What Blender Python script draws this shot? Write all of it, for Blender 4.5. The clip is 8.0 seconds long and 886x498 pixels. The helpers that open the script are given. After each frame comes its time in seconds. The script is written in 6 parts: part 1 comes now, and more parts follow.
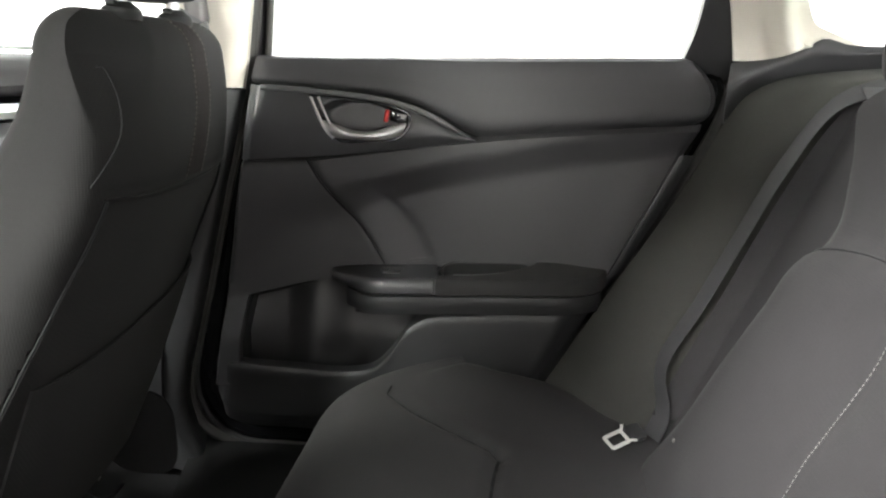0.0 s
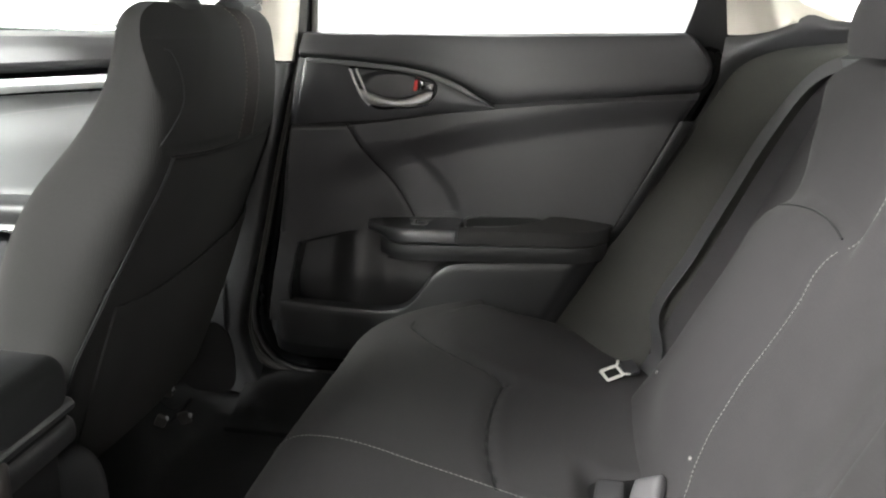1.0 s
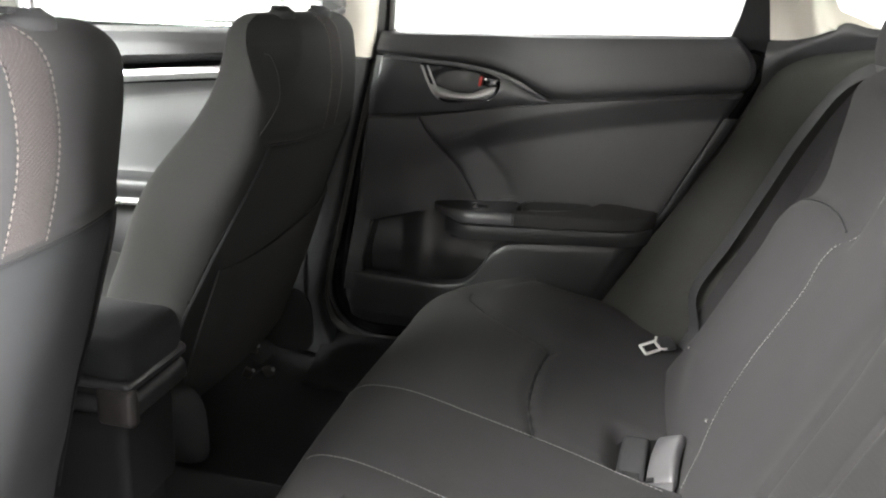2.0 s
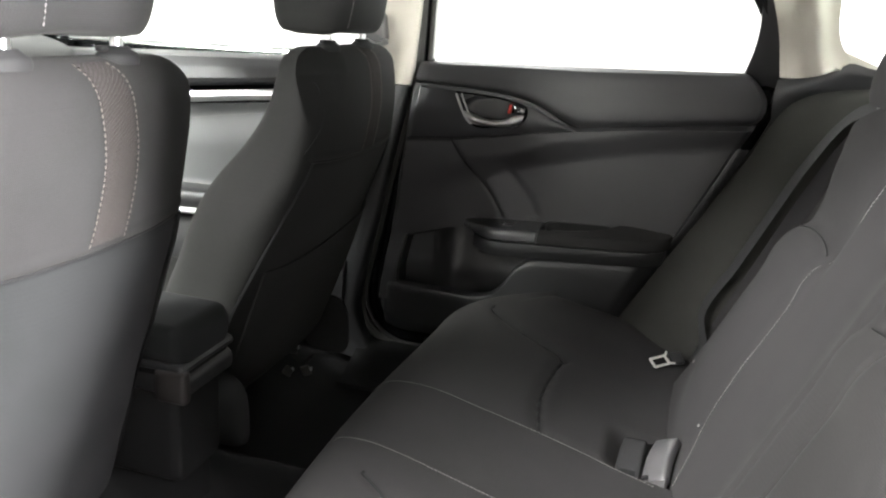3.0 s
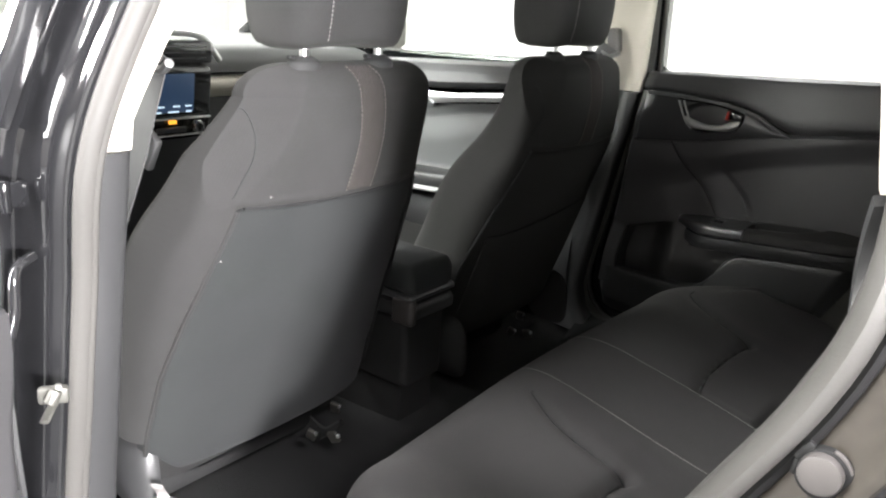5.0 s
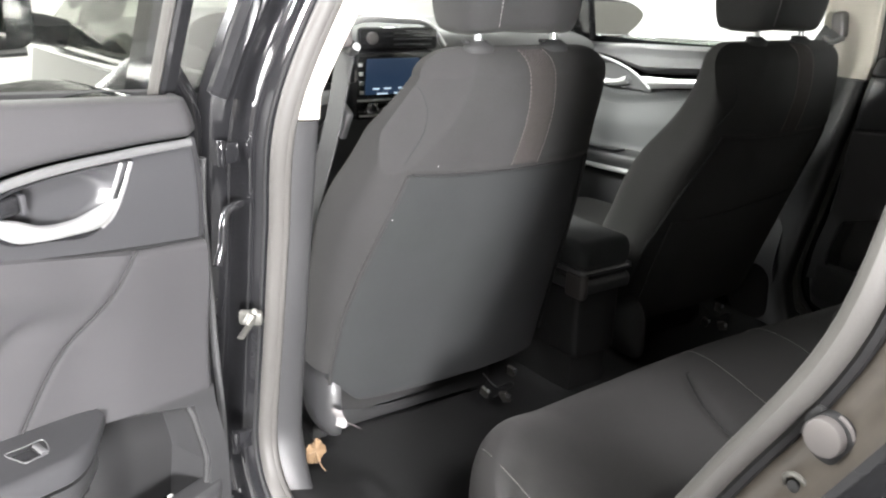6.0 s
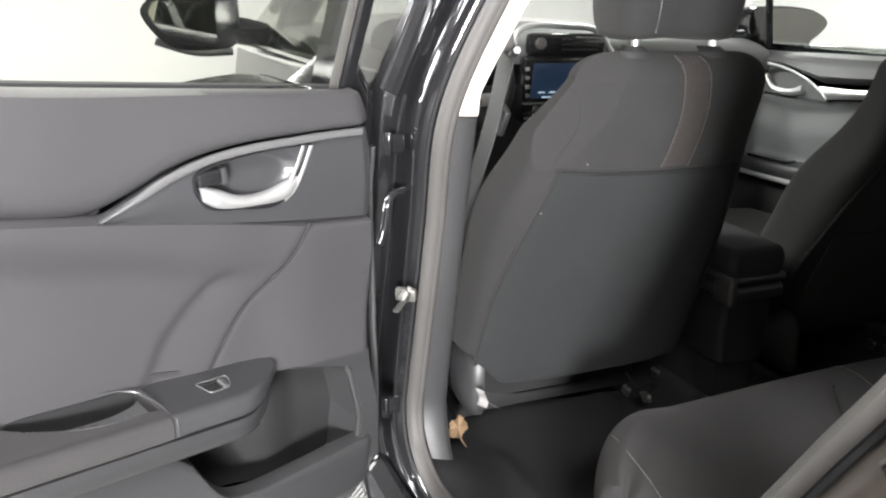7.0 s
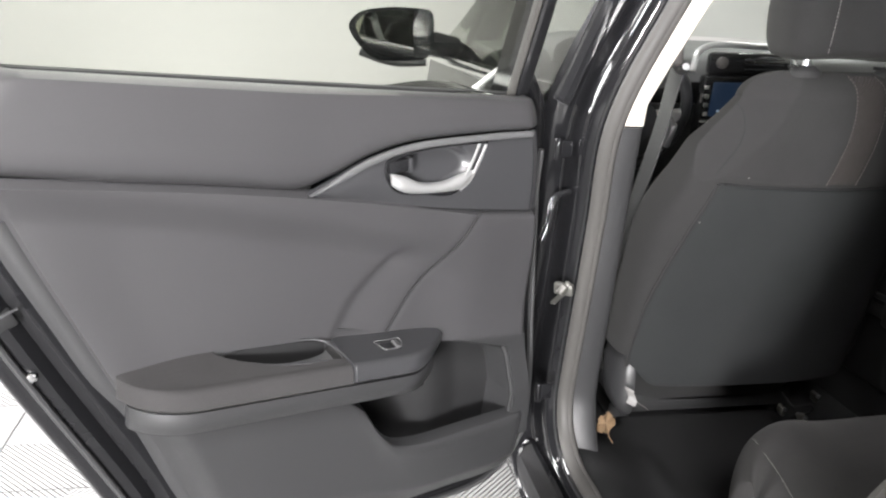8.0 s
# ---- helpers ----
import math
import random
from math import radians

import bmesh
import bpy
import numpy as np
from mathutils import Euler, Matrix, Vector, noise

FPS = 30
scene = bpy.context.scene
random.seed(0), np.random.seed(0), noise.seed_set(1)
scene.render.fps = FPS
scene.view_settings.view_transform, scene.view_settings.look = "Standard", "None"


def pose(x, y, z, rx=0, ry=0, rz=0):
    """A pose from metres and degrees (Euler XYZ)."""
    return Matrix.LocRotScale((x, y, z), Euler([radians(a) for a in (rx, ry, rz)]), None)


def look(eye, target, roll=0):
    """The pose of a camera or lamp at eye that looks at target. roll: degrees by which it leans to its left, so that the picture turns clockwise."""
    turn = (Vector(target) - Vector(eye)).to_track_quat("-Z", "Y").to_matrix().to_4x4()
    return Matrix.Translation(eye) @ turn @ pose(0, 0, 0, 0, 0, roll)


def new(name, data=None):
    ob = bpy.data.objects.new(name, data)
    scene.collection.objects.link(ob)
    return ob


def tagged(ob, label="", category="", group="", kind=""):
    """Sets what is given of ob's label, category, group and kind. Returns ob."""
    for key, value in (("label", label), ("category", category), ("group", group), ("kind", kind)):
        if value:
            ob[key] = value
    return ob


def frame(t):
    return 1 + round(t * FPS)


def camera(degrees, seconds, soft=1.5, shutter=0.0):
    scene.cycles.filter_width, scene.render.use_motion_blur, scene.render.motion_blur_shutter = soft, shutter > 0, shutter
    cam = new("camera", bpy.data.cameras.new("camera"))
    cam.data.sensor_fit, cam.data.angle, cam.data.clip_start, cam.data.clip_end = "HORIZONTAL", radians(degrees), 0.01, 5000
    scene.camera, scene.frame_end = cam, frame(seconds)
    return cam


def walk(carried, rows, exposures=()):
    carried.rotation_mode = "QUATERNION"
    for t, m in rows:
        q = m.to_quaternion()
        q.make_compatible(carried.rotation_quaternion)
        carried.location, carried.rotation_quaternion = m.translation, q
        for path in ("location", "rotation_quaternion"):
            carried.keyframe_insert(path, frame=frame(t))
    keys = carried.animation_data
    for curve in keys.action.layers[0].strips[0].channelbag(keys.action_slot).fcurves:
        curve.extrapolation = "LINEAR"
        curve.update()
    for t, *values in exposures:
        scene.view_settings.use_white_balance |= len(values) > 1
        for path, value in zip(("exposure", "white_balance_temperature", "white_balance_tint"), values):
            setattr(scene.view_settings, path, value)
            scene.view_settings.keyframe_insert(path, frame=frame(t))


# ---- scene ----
import functools

cam = camera(57.39, 8.0, soft=2.2)
# seconds, eye x, y, z (x to the rear of the car, y to its right side), yaw, pitch, roll
ROWS = [
    (0, 0.019, -0.5922, 0.9524, 1.527, -13.114, 3.022),
    (0.5, 0.0565, -0.6629, 0.9651, 3.343, -15.175, 2.71),
    (1, 0.1097, -0.7587, 0.9788, 6.415, -15.87, 2.628),
    (1.5, 0.1385, -0.8411, 0.9997, 9.968, -17.779, 2.614),
    (3, 0.2205, -1.0215, 1.0484, 15.127, -16.195, 3.911),
    (3.5, 0.2958, -1.091, 1.0446, 21.25, -15.932, 3.111),
    (4, 0.3689, -1.1661, 1.0623, 26.194, -15.695, 3.062),
    (5.3, 0.5212, -1.2234, 1.0702, 40.906, -17.624, 3.163),
    (5.5, 0.5573, -1.2172, 1.0721, 44.99, -18.319, 2.882),
    (6, 0.6469, -1.1958, 1.0778, 54.386, -18.381, 2.112),
    (6.5, 0.7021, -1.1897, 1.0876, 61.232, -18.449, 1.637),
    (7, 0.7367, -1.2147, 1.0812, 66.69, -18.359, 1.944),
    (7.5, 0.7921, -1.2347, 1.0868, 72.292, -17.79, 2.169),
    (8, 0.8631, -1.2349, 1.0857, 79.63, -17.697, 2.321),
]


def eye_pose(x, y, z, yaw, pitch, roll):
    return pose(x, y, z, 90, 0, yaw) @ pose(0, 0, 0, pitch, 0, 0) @ pose(0, 0, 0, 0, 0, roll)


EXPOSURES = [(0.0, 0.80), (0.5, 0.80), (1.5, 0.80), (3.0, 0.26), (4.0, 0.18), (5.5, -0.32), (6.0, -0.38), (6.5, -0.54), (7.0, -1.02), (7.5, -1.16), (8.0, -1.44)]
walk(cam, [(t, eye_pose(*r)) for t, *r in ROWS], EXPOSURES)

# ---- world and lights ----
world = bpy.data.worlds.new("world")
scene.world = world
world.use_nodes = True
world.node_tree.nodes["Background"].inputs[0].default_value = (0.9, 0.95, 1.0, 1)
world.node_tree.nodes["Background"].inputs[1].default_value = 0.05


def area(name, at, target, sx, sy, watts, colour):
    data = bpy.data.lights.new(name, "AREA")
    data.shape, data.size, data.size_y, data.energy, data.color = "RECTANGLE", sx, sy, watts, colour
    ob = new(name, data)
    ob.matrix_world = look(at, target)
    return ob


COOL = (1.0, 0.985, 0.985)
# x, y, watts, length along x, length along y
LAMPS = [(-3.0, -1.3, 480, 0.5, 1.8), (-0.9, -2.5, 290, 0.5, 1.8), (-2.0, -3.7, 1500, 0.5, 1.8), (2.5, -1.62, 760, 1.0, 0.5), (-3.8, 2.6, 260, 0.5, 1.8), (-0.8, 3.0, 90, 0.5, 1.8), (3.0, 3.0, 60, 0.5, 1.8)]
# unseen fill lamps added on the back wall: y, watts
FILL_PANELS = [(-1.6, 400), (-2.45, 1950)]
for lx, ly, watts, along_x, along_y in LAMPS:
    lamp = area("ceiling_lamp", (lx, ly, 2.92), (lx, ly, 0), along_x, along_y, watts, COOL)
    lamp.matrix_world = pose(lx, ly, 2.92)
for ly, watts in FILL_PANELS:
    area("fill_lamp", (3.76, ly, 1.10), (0, ly * 0.4, 0.75), 0.65, 0.6, watts, COOL)
# unseen fill lamp added at the left to brighten backrest and far door
area("side_fill_lamp", (-3.0, -5.06, 1.8), (0.3, 0.0, 0.7), 2.4, 1.5, 1550, COOL)



# ---- materials ----
def material(name, base, rough=0.6, metal=0.0, grain=400.0, bump=0.15, vary=0.15, blotch=6.0, coat=0.0, sheen=0.0, spec=0.5, dist=0.0006):
    m = bpy.data.materials.new(name)
    m.use_nodes = True
    nt = m.node_tree
    b = nt.nodes["Principled BSDF"]
    co = nt.nodes.new("ShaderNodeTexCoord")
    big = nt.nodes.new("ShaderNodeTexNoise")
    big.inputs["Scale"].default_value, big.inputs["Detail"].default_value = blotch, 5
    fine = nt.nodes.new("ShaderNodeTexNoise")
    fine.inputs["Scale"].default_value, fine.inputs["Detail"].default_value = grain, 3
    nt.links.new(co.outputs["Object"], big.inputs["Vector"])
    nt.links.new(co.outputs["Object"], fine.inputs["Vector"])
    mix = nt.nodes.new("ShaderNodeMix")
    mix.data_type = "RGBA"
    mix.inputs[6].default_value = (*[c * (1 - vary) for c in base], 1)
    mix.inputs[7].default_value = (*[min(1, c * (1 + vary)) for c in base], 1)
    avg = nt.nodes.new("ShaderNodeMath")
    avg.operation = "MULTIPLY_ADD"
    avg.inputs[1].default_value = 0.5
    half = nt.nodes.new("ShaderNodeMath")
    half.operation = "MULTIPLY"
    half.inputs[1].default_value = 0.5
    nt.links.new(fine.outputs["Fac"], half.inputs[0])
    nt.links.new(big.outputs["Fac"], avg.inputs[0])
    nt.links.new(half.outputs[0], avg.inputs[2])
    nt.links.new(avg.outputs[0], mix.inputs["Factor"])
    nt.links.new(mix.outputs[2], b.inputs["Base Color"])
    rr = nt.nodes.new("ShaderNodeMapRange")
    rr.inputs["To Min"].default_value, rr.inputs["To Max"].default_value = max(0.02, rough - 0.08), min(1, rough + 0.08)
    nt.links.new(big.outputs["Fac"], rr.inputs["Value"])
    nt.links.new(rr.outputs[0], b.inputs["Roughness"])
    b.inputs["Metallic"].default_value = metal
    b.inputs["Coat Weight"].default_value = coat
    b.inputs["Coat Roughness"].default_value = 0.03
    b.inputs["Sheen Weight"].default_value = sheen
    b.inputs["Sheen Roughness"].default_value = 0.55
    b.inputs["Sheen Tint"].default_value = (0.95, 0.90, 0.98, 1)
    b.inputs["Specular IOR Level"].default_value = spec
    if bump:
        bp = nt.nodes.new("ShaderNodeBump")
        bp.inputs["Strength"].default_value, bp.inputs["Distance"].default_value = bump, dist
        nt.links.new(fine.outputs["Fac"], bp.inputs["Height"])
        nt.links.new(bp.outputs[0], b.inputs["Normal"])
    return m


def woven(name, base, pitch=900.0, angle=0.0, depth=0.4, sheen=0.25, vary=0.38):
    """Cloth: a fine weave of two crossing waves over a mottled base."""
    m = material(name, base, 0.92, grain=700, bump=0, vary=vary, blotch=11, sheen=sheen, spec=0.06)
    m.node_tree.nodes["Noise Texture"].inputs["Detail"].default_value = 9
    m.node_tree.nodes["Noise Texture"].inputs["Roughness"].default_value = 0.68
    nt = m.node_tree
    co = nt.nodes["Texture Coordinate"]
    mp = nt.nodes.new("ShaderNodeMapping")
    mp.inputs["Rotation"].default_value = (angle, angle * 0.7, angle)
    nt.links.new(co.outputs["Object"], mp.inputs["Vector"])
    waves = []
    for axis in ("X", "Z", "Y"):
        w = nt.nodes.new("ShaderNodeTexWave")
        w.bands_direction = axis
        w.inputs["Scale"].default_value = pitch / 6.28
        w.inputs["Distortion"].default_value = 0.6
        nt.links.new(mp.outputs[0], w.inputs["Vector"])
        waves.append(w)
    add = nt.nodes.new("ShaderNodeMath")
    add2 = nt.nodes.new("ShaderNodeMath")
    nt.links.new(waves[0].outputs["Fac"], add.inputs[0])
    nt.links.new(waves[1].outputs["Fac"], add.inputs[1])
    nt.links.new(add.outputs[0], add2.inputs[0])
    nt.links.new(waves[2].outputs["Fac"], add2.inputs[1])
    bp = nt.nodes.new("ShaderNodeBump")
    bp.inputs["Strength"].default_value, bp.inputs["Distance"].default_value = depth, 0.0005
    nt.links.new(add2.outputs[0], bp.inputs["Height"])
    nt.links.new(bp.outputs[0], nt.nodes["Principled BSDF"].inputs["Normal"])
    return m


def glass_material(name, tint):
    m = bpy.data.materials.new(name)
    m.use_nodes = True
    nt = m.node_tree
    nt.nodes.remove(nt.nodes["Principled BSDF"])
    tr, gl, fr, mx, pw, sc = (nt.nodes.new("ShaderNode" + k) for k in ("BsdfTransparent", "BsdfGlossy", "LayerWeight", "MixShader", "Math", "Math"))
    tr.inputs[0].default_value = (*tint, 1)
    gl.inputs["Roughness"].default_value = 0.0
    fr.inputs["Blend"].default_value = 0.5
    pw.operation, sc.operation = "POWER", "MULTIPLY_ADD"
    pw.inputs[1].default_value = 5.0
    sc.inputs[1].default_value, sc.inputs[2].default_value = 0.6, 0.025
    nt.links.new(fr.outputs["Facing"], pw.inputs[0])
    nt.links.new(pw.outputs[0], sc.inputs[0])
    nt.links.new(sc.outputs[0], mx.inputs[0])
    nt.links.new(tr.outputs[0], mx.inputs[1])
    nt.links.new(gl.outputs[0], mx.inputs[2])
    nt.links.new(mx.outputs[0], nt.nodes["Material Output"].inputs[0])
    return m


def emitter(name, colour, strength):
    m = bpy.data.materials.new(name)
    m.use_nodes = True
    b = m.node_tree.nodes["Principled BSDF"]
    b.inputs["Base Color"].default_value = (*[c * 0.1 for c in colour], 1)
    b.inputs["Emission Color"].default_value = (*colour, 1)
    b.inputs["Emission Strength"].default_value = strength
    return m


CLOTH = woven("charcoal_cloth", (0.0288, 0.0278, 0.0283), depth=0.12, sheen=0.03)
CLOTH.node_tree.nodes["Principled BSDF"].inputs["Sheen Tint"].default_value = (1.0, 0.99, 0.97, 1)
CLOTH_SEAT = woven("seat_cover_cloth", (0.0212, 0.0209, 0.0211), depth=0.10, sheen=0.03)
CLOTH_SEAT.node_tree.nodes["Principled BSDF"].inputs["Sheen Tint"].default_value = (1.0, 1.0, 0.97, 1)
# far side cushion's cloth, lightened for the light that falls there
CLOTH_SIDE_LIT = woven("olive_grey_lit_cloth", (0.042, 0.042, 0.038), depth=0.10, sheen=0.03)
CLOTH_BACK = woven("seat_back_cloth", (0.0184, 0.0196, 0.0198), pitch=1200, depth=0.10, sheen=0.03)
CLOTH_ACCENT = woven("ribbed_accent_cloth", (0.0285, 0.0255, 0.0243), pitch=700, angle=0.7, depth=0.5, sheen=0.04)
THREAD = material("grey_thread", (0.135, 0.130, 0.126), 0.8, grain=900, bump=0.1)
THREAD_DIM = material("brown_grey_thread", (0.085, 0.075, 0.068), 0.85, grain=900, bump=0.1)
BROWNCAP = material("brown_black_plastic", (0.023, 0.020, 0.019), 0.5, grain=900, bump=0.2)
PAD = material("soft_vinyl", (0.033, 0.0322, 0.0340), 0.46, grain=1100, bump=0.25, vary=0.15, spec=0.38)
# door vinyl lightened to carry the windscreen's light on the front panels
PAD_LIT = material("lit_door_vinyl", (0.085, 0.086, 0.088), 0.55, grain=1100, bump=0.25, vary=0.12)
PLASTIC = material("black_plastic", (0.022, 0.022, 0.023), 0.42, grain=1400, bump=0.3, vary=0.12)
SATIN = material("satin_black_trim", (0.030, 0.030, 0.032), 0.30, grain=1500, bump=0.1, vary=0.1)
SATIN_LIGHT = material("satin_grey_trim", (0.075, 0.075, 0.077), 0.36, grain=1500, bump=0.1, vary=0.1)
ZINC = material("dull_zinc_plate", (0.085, 0.083, 0.076), 0.45, metal=0.5, grain=300, bump=0.2, vary=0.35, blotch=40)
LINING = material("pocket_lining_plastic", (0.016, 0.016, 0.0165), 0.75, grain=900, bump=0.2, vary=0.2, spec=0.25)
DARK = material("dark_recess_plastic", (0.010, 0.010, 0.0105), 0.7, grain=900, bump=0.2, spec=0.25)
GLOSSY = material("gloss_black", (0.012, 0.012, 0.013), 0.12, grain=50, bump=0, vary=0.2, coat=0.6)
PAINT = material("black_car_paint", (0.008, 0.008, 0.0088), 0.07, grain=60, bump=0, vary=0.2, coat=0.0, spec=0.27)
# brown base stands for dust plus the wall's reflection in black paint
DUST_SHEEN = material("dust_and_sheen_paint", (0.034, 0.029, 0.024), 0.38, grain=120, bump=0.05, vary=0.45, blotch=22, spec=0.5)
RUBBER = material("rubber_seal", (0.030, 0.030, 0.031), 0.6, grain=500, bump=0.15, vary=0.2, spec=0.3)
RUBBER_LIGHT = material("grey_flocked_seal", (0.043, 0.041, 0.039), 0.6, grain=600, bump=0.25, vary=0.2, spec=0.3)
BEIGE = material("ivory_pillar_plastic", (0.46, 0.43, 0.375), 0.55, grain=700, bump=0.2, vary=0.06)
HEADLINER = material("ivory_headliner", (0.42, 0.40, 0.355), 0.95, grain=600, bump=0.3, vary=0.06)
SILVER = material("silver_paint", (0.55, 0.55, 0.55), 0.3, metal=0.75, grain=900, bump=0.03, vary=0.05)
CHROME = material("chrome", (0.75, 0.75, 0.76), 0.12, metal=1.0, grain=50, bump=0, vary=0.05)
STEEL = material("bare_steel", (0.45, 0.45, 0.46), 0.32, metal=1.0, grain=300, bump=0.1, vary=0.15)
CARPET = material("black_carpet", (0.016, 0.016, 0.0165), 1.0, grain=500, bump=1.0, vary=0.5, dist=0.003, spec=0.1)
TONGUE = material("plated_tongue", (0.62, 0.61, 0.58), 0.35, metal=0.35, grain=600, bump=0.05, vary=0.08)
RED = material("red_plastic", (0.55, 0.03, 0.02), 0.4, grain=500, bump=0)
WEB = material("seat_belt_webbing", (0.040, 0.040, 0.041), 0.7, grain=1500, bump=0.4, vary=0.1)
BUCKLE = material("mid_grey_buckle_plastic", (0.072, 0.070, 0.072), 0.42, grain=1200, bump=0.15)
WEB_GREY = material("grey_webbing", (0.058, 0.056, 0.057), 0.75, grain=1500, bump=0.4, vary=0.15)
GREYCAP = material("grey_plastic", (0.056, 0.051, 0.050), 0.45, grain=900, bump=0.2)
DASHGREY = material("dash_vinyl", (0.07, 0.07, 0.07), 0.55, grain=900, bump=0.3)
LEAF = material("dry_leaf", (0.105, 0.066, 0.034), 0.8, grain=120, bump=0.4, vary=0.75, blotch=140)
LINT = material("pale_lint", (0.35, 0.35, 0.34), 0.9)
GLASS = glass_material("clear_glass", (0.92, 0.94, 0.92))
# assumed tint, added to hold back light through the rear window
REAR_GLASS = glass_material("rear_light_cut_glass", (0.42, 0.44, 0.42))
TINTED = glass_material("tinted_glass", (0.75, 0.763, 0.735))
MIRROR = material("mirror_glass", (0.85, 0.86, 0.86), 0.02, metal=1.0, bump=0, vary=0.0)
MIRROR.node_tree.nodes["Principled BSDF"].inputs["Roughness"].default_value = 0.01
for link in list(MIRROR.node_tree.links):
    if link.to_socket.name == "Roughness":
        MIRROR.node_tree.links.remove(link)
SCREEN = emitter("lit_screen", (0.03, 0.06, 0.12), 0.8)
ICON = emitter("lit_icon", (0.6, 0.75, 0.9), 1.5)
AMBER = emitter("amber_light", (1.0, 0.45, 0.05), 1.6)
WALL = material("painted_wall", (0.50, 0.495, 0.480), 0.7, grain=200, bump=0.1, vary=0.03, blotch=1.5)
# unseen sides and ceiling of the hall, toned down to cut bounced light
SIDEWALL = material("dimmed_side_wall", (0.22, 0.21, 0.195), 0.7, grain=200, bump=0.1, vary=0.05, blotch=1.5)
GREYWALL = material("dimmed_back_wall", (0.15, 0.143, 0.132), 0.7, grain=200, bump=0.1, vary=0.05, blotch=1.5)
CEIL = material("pale_grey_ceiling", (0.30, 0.30, 0.296), 0.8, grain=200, bump=0.1, vary=0.03)
TILE = material("light_grey_floor_tile", (0.165, 0.165, 0.163), 0.5, grain=300, bump=0.1, vary=0.07, blotch=14)
TILEGAP = material("dark_tile_base", (0.035, 0.035, 0.035), 0.8, grain=200, bump=0.2)
LAMPGLOW = emitter("lamp_diffuser", (1.0, 0.98, 0.95), 6.0)


# ---- building helpers ----
CUR = [Matrix.Identity(4)]  # the pose in which the thing under work is laid


def thing(name, at, label, category, group="", kind=""):
    ob = new(name)
    ob.empty_display_size = 0.05
    ob.matrix_basis = Matrix.Translation(CUR[0] @ Vector(at))
    return tagged(ob, label, category, group, kind)


def part(name, data, mat, parent=None, label="", smooth=True):
    """data: a bmesh, or (vertices, faces). One mesh object, under its thing or part."""
    me = bpy.data.meshes.new(name)
    if isinstance(data, tuple):
        me.from_pydata([tuple(v) for v in data[0]], [], data[1])
        bm = bmesh.new()
        bm.from_mesh(me)
        bmesh.ops.remove_doubles(bm, verts=bm.verts[:], dist=1e-5)
        bmesh.ops.recalc_face_normals(bm, faces=bm.faces[:])
        bm.to_mesh(me)
        bm.free()
    else:
        data.to_mesh(me)
        data.free()
    me.transform(CUR[0])
    if CUR[0].determinant() < 0:
        me.flip_normals()
    me.materials.append(mat)
    if smooth:
        me.polygons.foreach_set("use_smooth", [True] * len(me.polygons))
        me.set_sharp_from_angle(angle=radians(38))
    ob = new(name, me)
    if parent:
        ob.parent = parent
        if parent.type == "EMPTY":
            ob.matrix_parent_inverse = parent.matrix_basis.inverted()
    if label:
        ob["label"] = label
    return ob


def curve(pts, closed=False):
    """A smooth curve through points, as a function of 0..1."""
    p = [Vector(q) for q in pts]
    n = len(p)
    spans = n if closed else n - 1
    cum = [0.0]
    for i in range(spans):
        cum.append(cum[-1] + (p[(i + 1) % n] - p[i]).length)

    def at(u):
        s = min(max(u, 0.0), 1.0) * cum[-1]
        i = 0
        while i < spans - 1 and s > cum[i + 1]:
            i += 1
        t = (s - cum[i]) / max(cum[i + 1] - cum[i], 1e-9)
        b, c = p[i % n], p[(i + 1) % n]
        a = p[i - 1] if (closed or i > 0) else b * 2 - c
        d = p[(i + 2) % n] if (closed or i + 2 < n) else c * 2 - b
        la, lb, lc = (b - a).length, (c - b).length, (d - c).length
        m1 = ((c - b) / lb + (b - a) / max(la, 1e-9)) * 0.5 * lb
        m2 = ((c - b) / lb + (d - c) / max(lc, 1e-9)) * 0.5 * lb
        return b * (2 * t**3 - 3 * t * t + 1) + m1 * (t**3 - 2 * t * t + t) + c * (3 * t * t - 2 * t**3) + m2 * (t**3 - t * t)

    return at


def profile(pts):
    """A value looked up on straight lines between (x, value) points."""
    xs, ys = [p[0] for p in pts], [p[1] for p in pts]

    def at(x):
        if x <= xs[0]:
            return ys[0]
        if x >= xs[-1]:
            return ys[-1]
        i = bisect_right(xs, x)
        return ys[i - 1] + (ys[i] - ys[i - 1]) * (x - xs[i - 1]) / (xs[i] - xs[i - 1])

    return at


def bisect_right(xs, x):
    i = 0
    while i < len(xs) and xs[i] <= x:
        i += 1
    return i


def smooth01(x):
    x = min(max(x, 0.0), 1.0)
    return x * x * (3 - 2 * x)


def sheet(fn, nu, nv, back, close_u=False):
    """A curved panel fn(u, v) with the thickness given by the vector back."""
    back = Vector(back)
    nuu = nu if close_u else nu + 1
    front = [Vector(fn(i / nu, j / nv)) for i in range(nuu) for j in range(nv + 1)]
    n = len(front)
    verts = front + [v + back for v in front]
    faces = []

    def at(i, j):
        return (i % nuu) * (nv + 1) + j

    for i in range(nu):
        for j in range(nv):
            q = (at(i, j), at(i + 1, j), at(i + 1, j + 1), at(i, j + 1))
            faces.append(q)
            faces.append(tuple(n + k for k in reversed(q)))
    rims = [[at(i, 0) for i in range(nu + 1)], [at(i, nv) for i in range(nu + 1)]]
    if not close_u:
        rims += [[at(0, j) for j in range(nv + 1)], [at(nu, j) for j in range(nv + 1)]]
    for rim in rims:
        for a, b in zip(rim, rim[1:]):
            faces.append((a, b, n + b, n + a))
    return verts, faces


